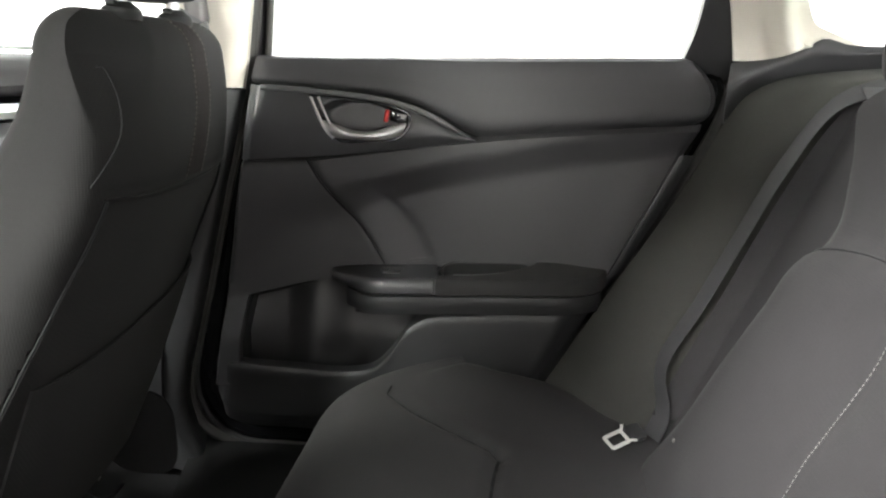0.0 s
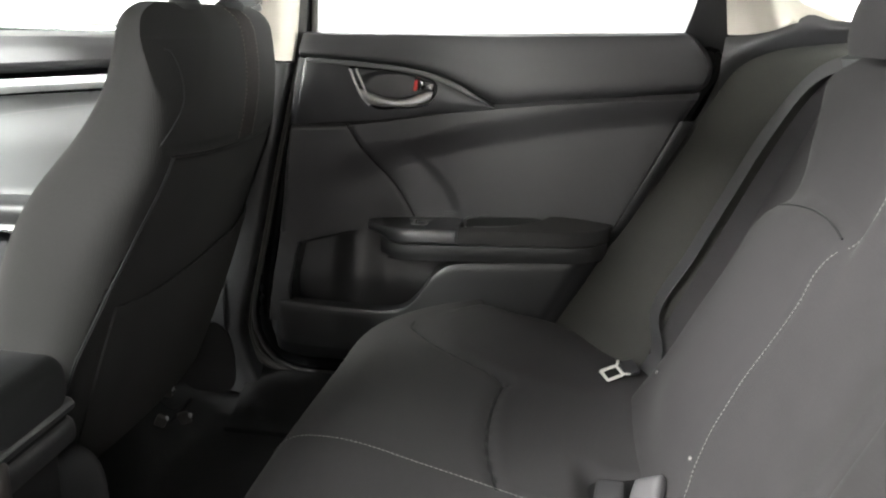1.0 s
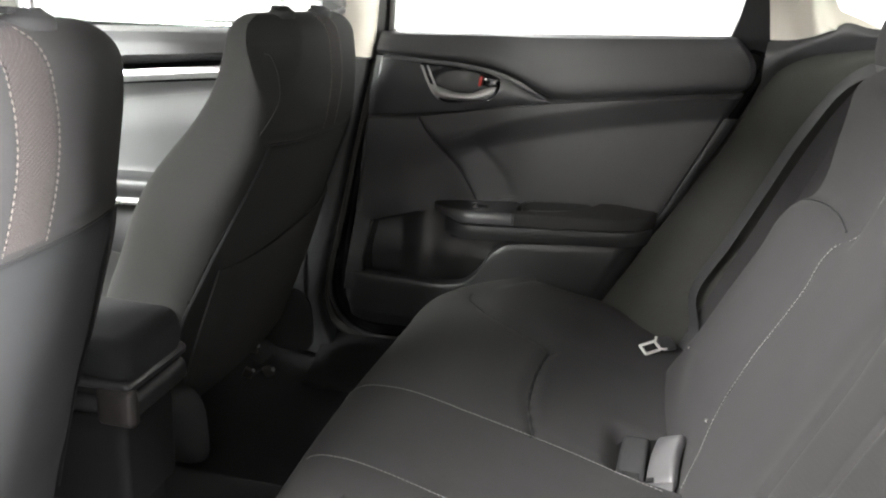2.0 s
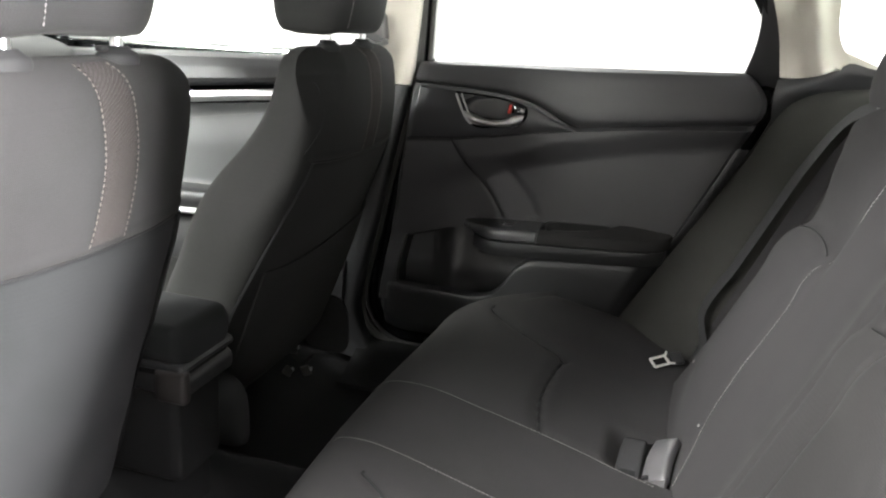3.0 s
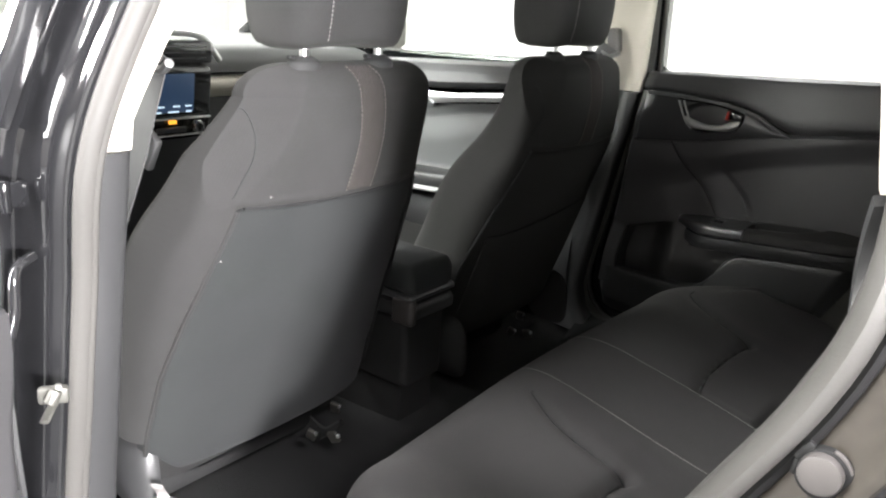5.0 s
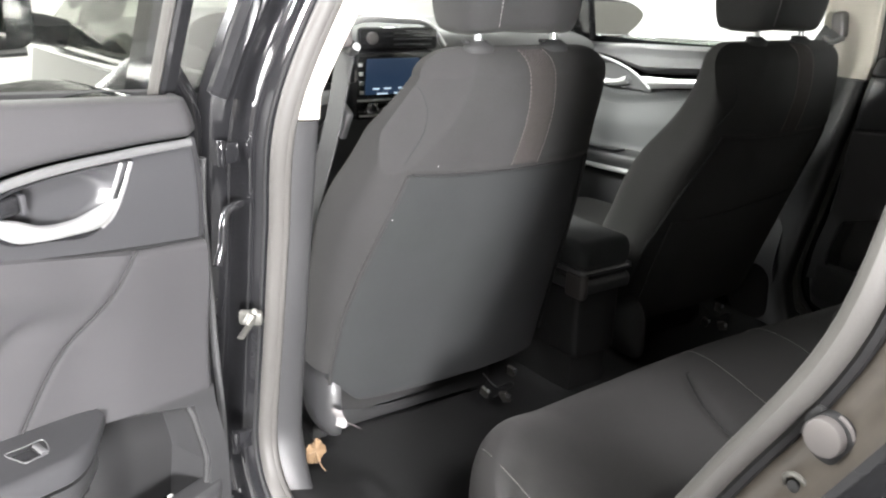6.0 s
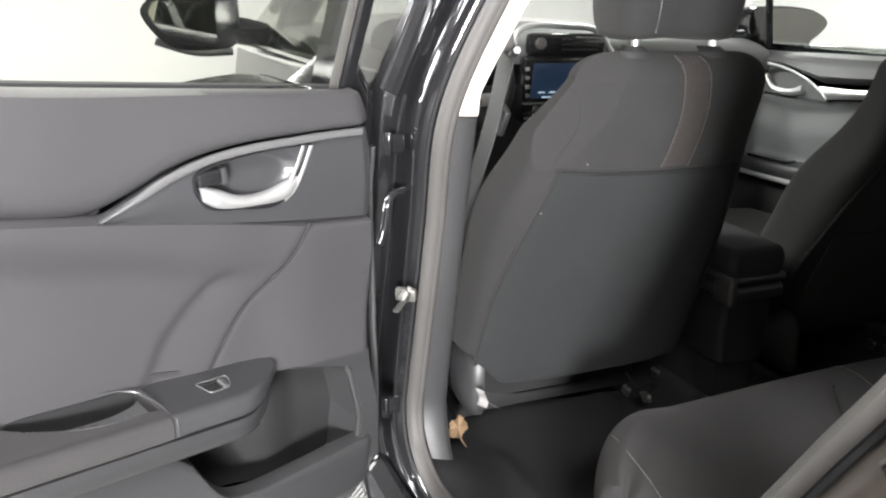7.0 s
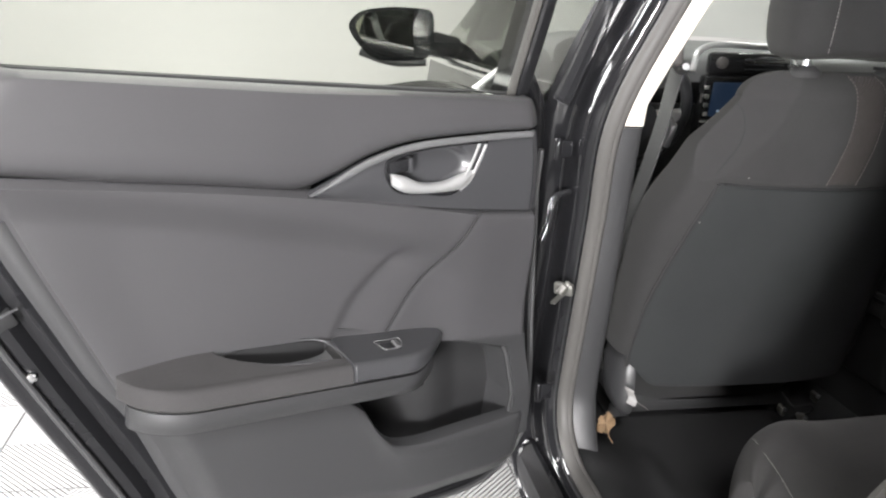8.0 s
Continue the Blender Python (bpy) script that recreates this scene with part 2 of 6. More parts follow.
def skin(fn, nu, nv, close_u=True, cap=True):
    """A closed body from rings fn(u, v), u round it and v along it."""
    nuu = nu if close_u else nu + 1
    verts = [Vector(fn(i / nu, j / nv)) for j in range(nv + 1) for i in range(nuu)]
    faces = []
    for j in range(nv):
        for i in range(nu):
            a, b = j * nuu + i, j * nuu + (i + 1) % nuu
            faces.append((a, b, b + nuu, a + nuu))
    if cap:
        for j in (0, nv):
            mid = sum((verts[j * nuu + i] for i in range(nuu)), Vector()) / nuu
            verts.append(mid)
            for i in range(nuu if close_u else nuu - 1):
                faces.append((j * nuu + i, j * nuu + (i + 1) % nuu, len(verts) - 1))
    return verts, faces


def sweep(path, section, n=40, closed=False, up=(0, 0, 1), cap=True):
    """section(s) gives the ring of (side, up) offsets at s along the path (a function of 0..1)."""
    verts, faces = [], []
    count = n if closed else n + 1
    k = None
    for i in range(count):
        s = i / n
        p = path(s)
        a, b = path((s - 0.004) % 1.0 if closed else max(s - 0.004, 0)), path((s + 0.004) % 1.0 if closed else min(s + 0.004, 1))
        t = (b - a).normalized()
        side = t.cross(Vector(up))
        side = side.normalized() if side.length > 1e-4 else Vector((1, 0, 0))
        top = side.cross(t)
        ring = section(s)
        k = len(ring)
        verts += [p + side * x + top * y for x, y in ring]
    for i in range(n):
        for j in range(k):
            a, b = i * k + j, i * k + (j + 1) % k
            c, d = ((i + 1) % count) * k + (j + 1) % k, ((i + 1) % count) * k + j
            faces.append((a, b, c, d))
    if cap and not closed:
        faces.append(tuple(range(k)))
        faces.append(tuple(n * k + j for j in reversed(range(k))))
    return verts, faces


def ring(rx, ry, n=10, power=1.0):
    out = []
    for i in range(n):
        a = 2 * math.pi * i / n
        c, s = math.cos(a), math.sin(a)
        out.append((rx * math.copysign(abs(c) ** power, c), ry * math.copysign(abs(s) ** power, s)))
    return out


def tube(pts, r, n=40, sides=8, closed=False, flat=1.0, up=(0, 0, 1), power=1.0):
    sec = ring(r, r * flat, sides, power)
    return sweep(curve(pts, closed), lambda s: sec, n, closed, up)


def rbox(at, size, bevel=0.004, turn=(0, 0, 0), segments=2):
    bm = bmesh.new()
    bmesh.ops.create_cube(bm, size=1)
    bmesh.ops.scale(bm, vec=size, verts=bm.verts)
    bmesh.ops.bevel(bm, geom=bm.edges[:], offset=min(bevel, min(size) * 0.45), segments=segments, affect="EDGES", profile=0.5)
    bmesh.ops.transform(bm, matrix=pose(*at, *turn), verts=bm.verts)
    return bm


def drum(at, r, depth, turn=(0, 0, 0), sides=24, bevel=0.002, r2=None):
    bm = bmesh.new()
    bmesh.ops.create_cone(bm, cap_ends=True, segments=sides, radius1=r, radius2=r if r2 is None else r2, depth=depth)
    rims = [e for e in bm.edges if len(e.link_faces) == 2 and any(len(f.verts) > 4 for f in e.link_faces)]
    bmesh.ops.bevel(bm, geom=rims, offset=min(bevel, depth * 0.4), segments=2, affect="EDGES", profile=0.5)
    bmesh.ops.transform(bm, matrix=pose(*at, *turn), verts=bm.verts)
    return bm


def join(*datas):
    verts, faces = [], []
    for v, f in datas:
        n = len(verts)
        verts += list(v)
        faces += [tuple(k + n for k in q) for q in f]
    return verts, faces


def stitches(path, length, step=0.0062, dash=0.0042, r=0.0008, lift=(0, 0, 0)):
    """Separate thread dashes along a path (a function of 0..1)."""
    verts, faces = [], []
    count = max(2, int(length / step))
    lift = Vector(lift)
    for i in range(count):
        a, b = path(i / count) + lift, path(min(1, (i + dash / step) / count)) + lift
        t = (b - a).normalized()
        s = t.cross(Vector((0.3, 0.5, 0.81))).normalized() * r
        w = t.cross(s)
        m = (a + b) / 2
        n = len(verts)
        for p, k in ((a, 0.5), (m, 1.2), (b, 0.5)):
            verts += [p + s * k, p + w * k, p - s * k, p - w * k]
        for q in (0, 4):
            faces += [(n + q + j, n + q + (j + 1) % 4, n + q + 4 + (j + 1) % 4, n + q + 4 + j) for j in range(4)]
        faces += [(n, n + 1, n + 2, n + 3), (n + 11, n + 10, n + 9, n + 8)]
    return verts, faces


def dist_to(path, n=40):
    """The distance in a plane to a path, as a function of a 2-vector."""
    pts = np.array([list(path(i / n))[:2] for i in range(n + 1)])
    return lambda a, b: float(np.sqrt(((pts - (a, b)) ** 2).sum(1).min()))


# ---- the hall round the car ----
X0, X1, Y0, Y1, HIGH = -6.5, 3.9, -5.2, 4.4, 3.0


def slab(name, lo, hi, mat, kind="structure", label="", category=""):
    c = [(a + b) / 2 for a, b in zip(lo, hi)]
    s = [b - a for a, b in zip(lo, hi)]
    return tagged(part(name, rbox(c, s, 0.004, segments=1), mat, smooth=False), label, category, kind=kind)


def herringbone():
    """One floor tile of 0.4 m: ribs that meet in a V, proud of a dark base."""
    verts, faces = [], []
    half, rib, gap = 0.198, 0.0100, 0.0048
    step = rib + gap
    for side in (-1, 1):
        for k in range(-32, 21):
            lo, hi = k * step, k * step + rib
            # the rib climbs at 45 degrees from the middle to the edge, cut to the tile
            poly = [(0, lo), (half, lo + half), (half, hi + half), (0, hi)]
            out = []
            for i in range(4):
                a, b = poly[i], poly[(i + 1) % 4]
                ins, nxt = [abs(q[1]) <= half for q in (a, b)]
                if ins:
                    out.append(a)
                for lim in (-half, half):
                    if (a[1] - lim) * (b[1] - lim) < 0:
                        t = (lim - a[1]) / (b[1] - a[1])
                        out.append((a[0] + t * (b[0] - a[0]), lim))
            if len(out) < 3:
                continue
            n = len(verts)
            out = [(side * x, y) for x, y in out]
            verts += [Vector((x, y, 0.0)) for x, y in out] + [Vector((x, y, 0.004)) for x, y in out]
            m = len(out)
            faces.append(tuple(n + m + i for i in range(m)))
            faces += [(n + i, n + (i + 1) % m, n + m + (i + 1) % m, n + m + i) for i in range(m)]
    return verts, faces


floor = slab("floor", (X0 - 0.2, Y0 - 0.2, -0.12), (X1 + 0.2, Y1 + 0.2, -0.004), TILEGAP, label="pale grey ribbed tile floor of the hall", category="floor")
slab("wall_left", (X0 - 0.2, Y0 - 0.2, -0.004), (X1 + 0.2, Y0, HIGH), SIDEWALL, label="unseen hall wall, toned dark to cut bounced light", category="wall")
slab("wall_right", (X0 - 0.2, Y1, -0.004), (X1 + 0.2, Y1 + 0.2, HIGH), WALL, label="plain cream painted hall wall", category="wall")
slab("wall_front", (X0 - 0.2, Y0, -0.004), (X0, Y1, HIGH), WALL, label="plain cream painted hall wall", category="wall")
slab("wall_back", (X1, Y0, -0.004), (X1 + 0.2, Y1, HIGH), GREYWALL, label="unseen hall wall, toned grey to cut bounced light", category="wall")
slab("ceiling", (X0 - 0.2, Y0 - 0.2, HIGH), (X1 + 0.2, Y1 + 0.2, HIGH + 0.15), CEIL, label="unseen hall ceiling, toned grey to cut bounced light", category="ceiling")
for lx, ly, watts, along_x, along_y in LAMPS:
    t = thing("ceiling_light", (lx, ly, HIGH), "long white ceiling light fitting", "ceiling light", "ceiling lights")
    part("frame", rbox((lx, ly, HIGH - 0.025), (along_x + 0.06, along_y + 0.08, 0.05), 0.006), CEIL, t)
    part("diffuser", rbox((lx, ly, HIGH - 0.054), (along_x, along_y, 0.008), 0.003), LAMPGLOW, t)

# housings for the added fill lamps, out of view
for ly, watts in FILL_PANELS:
    t = thing("fill_panel", (X1, ly, 1.10), "unseen fill light panel added on a wall", "wall light", "wall lights")
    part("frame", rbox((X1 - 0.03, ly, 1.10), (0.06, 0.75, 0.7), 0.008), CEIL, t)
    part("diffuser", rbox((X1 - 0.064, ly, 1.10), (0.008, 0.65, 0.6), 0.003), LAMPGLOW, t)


# housing of the added side fill lamp, also never in view
t = thing("fill_panel", (-3.0, Y0, 1.8), "unseen fill light panel added on a wall", "wall light", "wall lights")
part("frame", rbox((-3.0, Y0 + 0.03, 1.8), (2.5, 0.06, 1.6), 0.008), CEIL, t)
part("diffuser", rbox((-3.0, Y0 + 0.064, 1.8), (2.4, 0.008, 1.5), 0.003), LAMPGLOW, t)

# ---- the car's shell ----
def lean_y(z):
    """How far the side opening lies from the car's middle at a height."""
    return 0.755 - 0.155 * max(0.0, z - 0.93) / 0.35


OPENING = [(-0.290, 1.24), (-0.312, 1.10), (-0.345, 0.90), (-0.385, 0.72), (-0.415, 0.56), (-0.445, 0.41), (-0.453, 0.355), (-0.435, 0.30), (-0.385, 0.268),
           (-0.27, 0.262), (-0.02, 0.266), (0.085, 0.31), (0.175, 0.43), (0.262, 0.58), (0.345, 0.735), (0.410, 0.86), (0.428, 0.93), (0.419, 1.02), (0.385, 1.10),
           (0.30, 1.20), (0.15, 1.27), (-0.15, 1.285)]
open_at = curve([(x, lean_y(z), z) for x, z in OPENING], closed=True)
MID = Vector((0.0, 0.71, 0.75))


INSET = [0.0]  # how far the opening's rear edge lies further inwards


def rearward(x):
    return smooth01((x - 0.02) / 0.24)


def grown(u, out, deep):
    """The side opening's edge, moved outwards from its middle and towards the car's outside."""
    p = open_at(u % 1.0)
    deep -= INSET[0] * rearward(p.x)
    p = p + Vector((-0.16 * INSET[0] * rearward(p.x), 0, 0))
    a, b = open_at((u - 0.006) % 1.0), open_at((u + 0.006) % 1.0)
    t = b - a
    nrm = Vector((t.z, 0, -t.x)).normalized()
    if nrm.dot(Vector((p.x - MID.x, 0, p.z - MID.z))) < 0:
        nrm = -nrm
    return p + nrm * out + Vector((0, deep, 0))


car = thing("car", (0, 0, 0), "black saloon car with a dark cloth cabin, rear door open", "car")
MIRRORED = Matrix.Diagonal((1, -1, 1, 1))
for side in (Matrix.Identity(4), MIRRORED):
    CUR[0] = side
    INSET[0] = 0.047 if side is MIRRORED else 0.0
    inset = INSET[0]
    # painted flange round the rear door opening, stepping outwards
    step = curve([(-0.004, -0.004, 0), (0.012, 0.004, 0), (0.019, 0.018, 0), (0.028, 0.022, 0), (0.070, 0.028, 0), (0.080, 0.034, 0), (0.088, 0.056, 0), (0.096, 0.074, 0)])
    jamb_step = curve([(-0.004, -0.026, 0), (0.008, -0.026, 0), (0.015, -0.024, 0), (0.020, -0.026, 0), (0.030, -0.023, 0), (0.045, -0.017, 0), (0.060, -0.010, 0), (0.080, -0.004, 0)])

    def flange(u, v):
        k = rearward(open_at(u).x) if inset else 0.0
        p = step(v).lerp(jamb_step(v), k)
        return grown(u, p.x, p.y)

    part("opening_flange", sheet(flange, 150, 24, (0, 0.004, 0), close_u=True), PAINT, car, "glossy black painted door opening flange")
    seal_ring = [(0.0115 * math.cos(a), 0.016 * math.sin(a)) for a in [2 * math.pi * k / 12 for k in range(12)]]
    part("door_seal", sweep(lambda s: grown(s, 0.002, -0.010), lambda s: seal_ring, 150, True, (0, 1, 0)), RUBBER_LIGHT, car, "grey rubber door seal")
    part("seal_bead", sweep(lambda s: grown(s, -0.007, -0.016), lambda s: ring(0.0035, 0.0045, 8), 150, True, (0, 1, 0)), RUBBER_LIGHT, car)
    # lip blackened to stand in for the shade in the gap
    part("seal_lip_gap_shade", sweep(lambda s: grown(s, 0.016, 0.004 - 0.018 * (rearward(open_at(s).x) if inset else 0.0)), lambda s: ring(0.006, 0.008, 8), 150, True, (0, 1, 0)), DARK, car)

    # ivory trim on the upper pillar, dark trim below it, both wrapped round to the seal
    def pillar(u, v):
        z = 0.893 + 0.40 * v
        p = curve([(-0.470, 0.045, 0), (-0.420, 0.052, 0), (-0.365, 0.062, 0), (-0.346, 0.056, 0), (-0.345, 0.042, 0), (-0.354, 0.014, 0)])(u)
        return (p.x + 0.085 * v ** 1.1, lean_y(z) - p.y, z)

    part("pillar_trim", sheet(pillar, 24, 12, (-0.010, 0.002, 0)), BEIGE, car, "ivory upper pillar trim")

    def lower(u, v):
        z = 0.23 + 0.66 * v
        edge = profile([(0.23, -0.40), (0.265, -0.42), (0.30, -0.436), (0.355, -0.451), (0.41, -0.444), (0.56, -0.414), (0.72, -0.384), (0.893, -0.349)])(z)
        p = curve([(-0.125, 0.040, 0), (-0.075, 0.050, 0), (-0.020, 0.062, 0), (0.000, 0.056, 0), (0.003, 0.040, 0), (-0.003, 0.002, 0)])(u)
        return (edge + p.x, 0.755 - p.y - 0.014 * (1 - v), z)

    part("lower_pillar_trim", sheet(lower, 24, 30, (-0.012, 0.012, 0)), PLASTIC, car, "black plastic lower pillar trim")
    # sill trim
    part("sill_trim", sheet(lambda u, v: (-0.44 + 0.56 * u, 0.752 - 0.19 * v, 0.268 - 0.048 * smooth01(v * 1.2 - 0.15)), 20, 12, (0, 0, -0.01)), CARPET, car)
    # painted side under and before the opening
    part("outer_sill", sheet(lambda u, v: (-1.55 + 2.2 * u, 0.80 + 0.03 * math.sin(math.pi * v), 0.15 + 0.10 * v), 20, 6, (0, -0.01, 0)), PAINT, car)

    # rear quarter of the body
    def quarter(u, v):
        z = 0.34 + 0.62 * v
        lead = profile([(0.34, 0.15), (0.44, 0.232), (0.58, 0.312), (0.735, 0.398), (0.86, 0.465), (0.96, 0.490)])(z)
        lead += 0.010 if inset else 0.0
        x = lead + (1.35 - lead) * u ** 1.6
        tuck = 0.108 * (1 - smooth01((x - lead) / 0.20)) if inset else 0.0
        return (x, 0.826 - tuck + 0.055 * math.sin(math.pi * min(1, 0.15 + v * 0.75)) * smooth01((x - lead) / 0.25) - 0.06 * u * u, z)

    part("quarter_panel", sheet(quarter, 40, 16, (0, -0.01, 0)), PAINT, car)
    # roof rail and rear roof post
    part("roof_rail", tube([(-1.75, 0.66, 0.93), (-1.25, 0.62, 1.22), (-0.75, 0.585, 1.325), (-0.2, 0.575, 1.35), (0.3, 0.575, 1.33), (0.75, 0.60, 1.20), (1.15, 0.66, 0.98)], 0.045, 40, 10), PAINT, car)

    post_a = curve([(0.402, 0.656, 0.974), (0.385, 0.650, 1.06), (0.34, 0.62, 1.17), (0.28, 0.59, 1.27)])
    post_b = curve([(0.514, 0.622, 1.016), (0.496, 0.622, 1.036), (0.484, 0.616, 1.062), (0.474, 0.598, 1.13), (0.470, 0.585, 1.20), (0.480, 0.575, 1.27)])

    def rear_post(u, v):
        fold = -0.022 * math.exp(-((u - 0.62) / 0.16) ** 2) * (1 - 0.5 * v)
        sag = -0.013 * math.sin(math.pi * u) * (1 - v) ** 4
        return post_a(v).lerp(post_b(v), u) + Vector((0, fold, sag))

    part("rear_pillar_trim", sheet(rear_post, 30, 30, (0.004, 0.02, 0)), BEIGE, car, "ivory rear pillar trim")
    shelf_a = curve([(0.400, 0.660, 0.970), (0.447, 0.642, 0.980), (0.490, 0.626, 0.994), (0.512, 0.618, 1.010), (0.548, 0.612, 1.003), (0.60, 0.600, 1.003), (0.76, 0.58, 1.006)])
    shelf_b = curve([(0.402, 0.668, 0.882), (0.428, 0.660, 0.918), (0.470, 0.652, 0.942), (0.530, 0.640, 0.955), (0.62, 0.615, 0.966), (0.70, 0.58, 0.970), (0.78, 0.55, 0.970)])

    def side_shelf(u, v):
        crest = math.exp(-((v - 0.42) / 0.16) ** 2) * smooth01((u - 0.30) / 0.3)
        return shelf_a(u).lerp(shelf_b(u), v) + Vector((-0.004, -0.010, 0.004)) * math.sin(math.pi * v) + Vector((0, -0.006, 0.002)) * crest

    part("pillar_foot", sheet(lambda u, v: rear_post(0.30 + 0.70 * u, 0.06).lerp(shelf_a(0.16 + 0.46 * u) + Vector((0, 0, -0.02)), v) + Vector((0.003, 0.007, 0)), 16, 8, (0.003, 0.008, 0)), BEIGE, car, "ivory pillar trim foot")
    part("shelf_side_trim", sheet(side_shelf, 36, 24, (0.004, 0.015, -0.004)), PLASTIC, car, "black shelf side trim")
    # unseen painted rear roof post, behind the quarter glass, added to block lamp light
    part("rear_post_light_block", sheet(lambda u, v: (0.80 + 0.50 * u - 0.10 * v, 0.775 - 0.14 * v, 0.955 + (0.30 - 0.24 * u) * v), 12, 8, (0, -0.01, 0)), PAINT, car)
    # inner lining behind the opening
    part("quarter_lining", sheet(lambda u, v, inset=inset: (profile([(0.36, 0.17), (0.44, 0.222), (0.58, 0.302), (0.735, 0.388), (0.86, 0.445), (0.96, 0.455)])(0.36 + 0.60 * v) + 0.32 * u, 0.740 - 1.1 * inset - 0.012 * math.sin(math.pi * u), 0.36 + 0.60 * v), 8, 20, (0, 0.01, 0)), DARK, car)
CUR[0] = Matrix.Identity(4)


def roof(u, v):
    x = -1.15 + 1.95 * u
    y = -0.60 + 1.2 * v
    crown = 1 - (2 * v - 1) ** 2
    return (x, y, 1.335 + 0.075 * crown ** 0.7 - 0.10 * (2 * u - 1.05) ** 4 - 0.05 * (u - 0.4) ** 2)


part("roof_panel", sheet(roof, 24, 20, (0, 0, 0.008)), PAINT, car)
part("headliner", sheet(lambda u, v: Vector(roof(u, v)) + Vector((0, 0, -0.035)), 24, 20, (0, 0, 0.012)), HEADLINER, car, "ivory cloth headliner")
part("windscreen", sheet(lambda u, v: (-1.85 + 0.72 * v, (-0.68 + 1.36 * u) * (1 - 0.12 * v), 0.94 + 0.38 * v ** 0.9 + 0.03 * math.sin(math.pi * u)), 16, 10, (0, 0, 0.004)), GLASS, car)
part("rear_window", sheet(lambda u, v: (1.30 - 0.52 * v, (-0.62 + 1.24 * u) * (1 - 0.1 * v), 0.985 + 0.30 * v + 0.02 * math.sin(math.pi * u)), 16, 10, (0, 0, 0.004)), REAR_GLASS, car)
part("bonnet", sheet(lambda u, v: (-3.05 + 1.2 * u, -0.80 + 1.6 * v, 0.66 + 0.25 * u ** 0.7 - 0.13 * (2 * v - 1) ** 4 + 0.02 * math.sin(math.pi * v)), 16, 16, (0, 0, -0.01)), PAINT, car)
part("boot_lid", sheet(lambda u, v: (1.28 + 0.5 * u, -0.74 + 1.48 * v, 1.035 - 0.02 * u + 0.02 * math.sin(math.pi * v)), 10, 12, (0, 0, -0.01)), PAINT, car)
part("boot_wall", rbox((1.75, 0, 0.66), (0.06, 1.5, 0.66), 0.02), PAINT, car)
part("firewall", rbox((-1.80, 0, 0.56), (0.04, 1.5, 0.74), 0.02), DARK, car)
part("rear_bulkhead", rbox((0.72, 0, 0.58), (0.03, 1.36, 0.70), 0.01, (0, 20, 0)), DARK, car)
part("parcel_shelf", sheet(lambda u, v: (0.56 + 0.72 * u, -0.62 + 1.24 * v, 0.945 + 0.025 * u + 0.01 * math.sin(math.pi * v)), 12, 16, (0, 0, -0.02)), DASHGREY, car, "dark grey parcel shelf")
# cabin floor with its raised tunnel
tunnel = lambda y: 0.075 * smooth01((0.20 - abs(y)) / 0.09)
part("cabin_floor", sheet(lambda u, v: (-1.80 + 1.86 * u, -0.77 + 1.54 * v, 0.205 + tunnel(-0.77 + 1.54 * v)), 20, 56, (0, 0, -0.04)), CARPET, car, "black carpet cabin floor")
part("underbody", rbox((-0.5, 0, 0.15), (4.4, 1.5, 0.03), 0.01), DARK, car)


def tyre(at):
    w = part("wheel", drum(at, 0.31, 0.2, (90, 0, 0), 40, 0.03), RUBBER, car)
    part("rim", drum((at[0], at[1] + math.copysign(0.02, at[1]), at[2]), 0.21, 0.19, (90, 0, 0), 30, 0.01), SILVER, w)


for wx in (-1.95, 0.75):
    for wy in (-0.74, 0.74):
        tyre((wx, wy, 0.31))

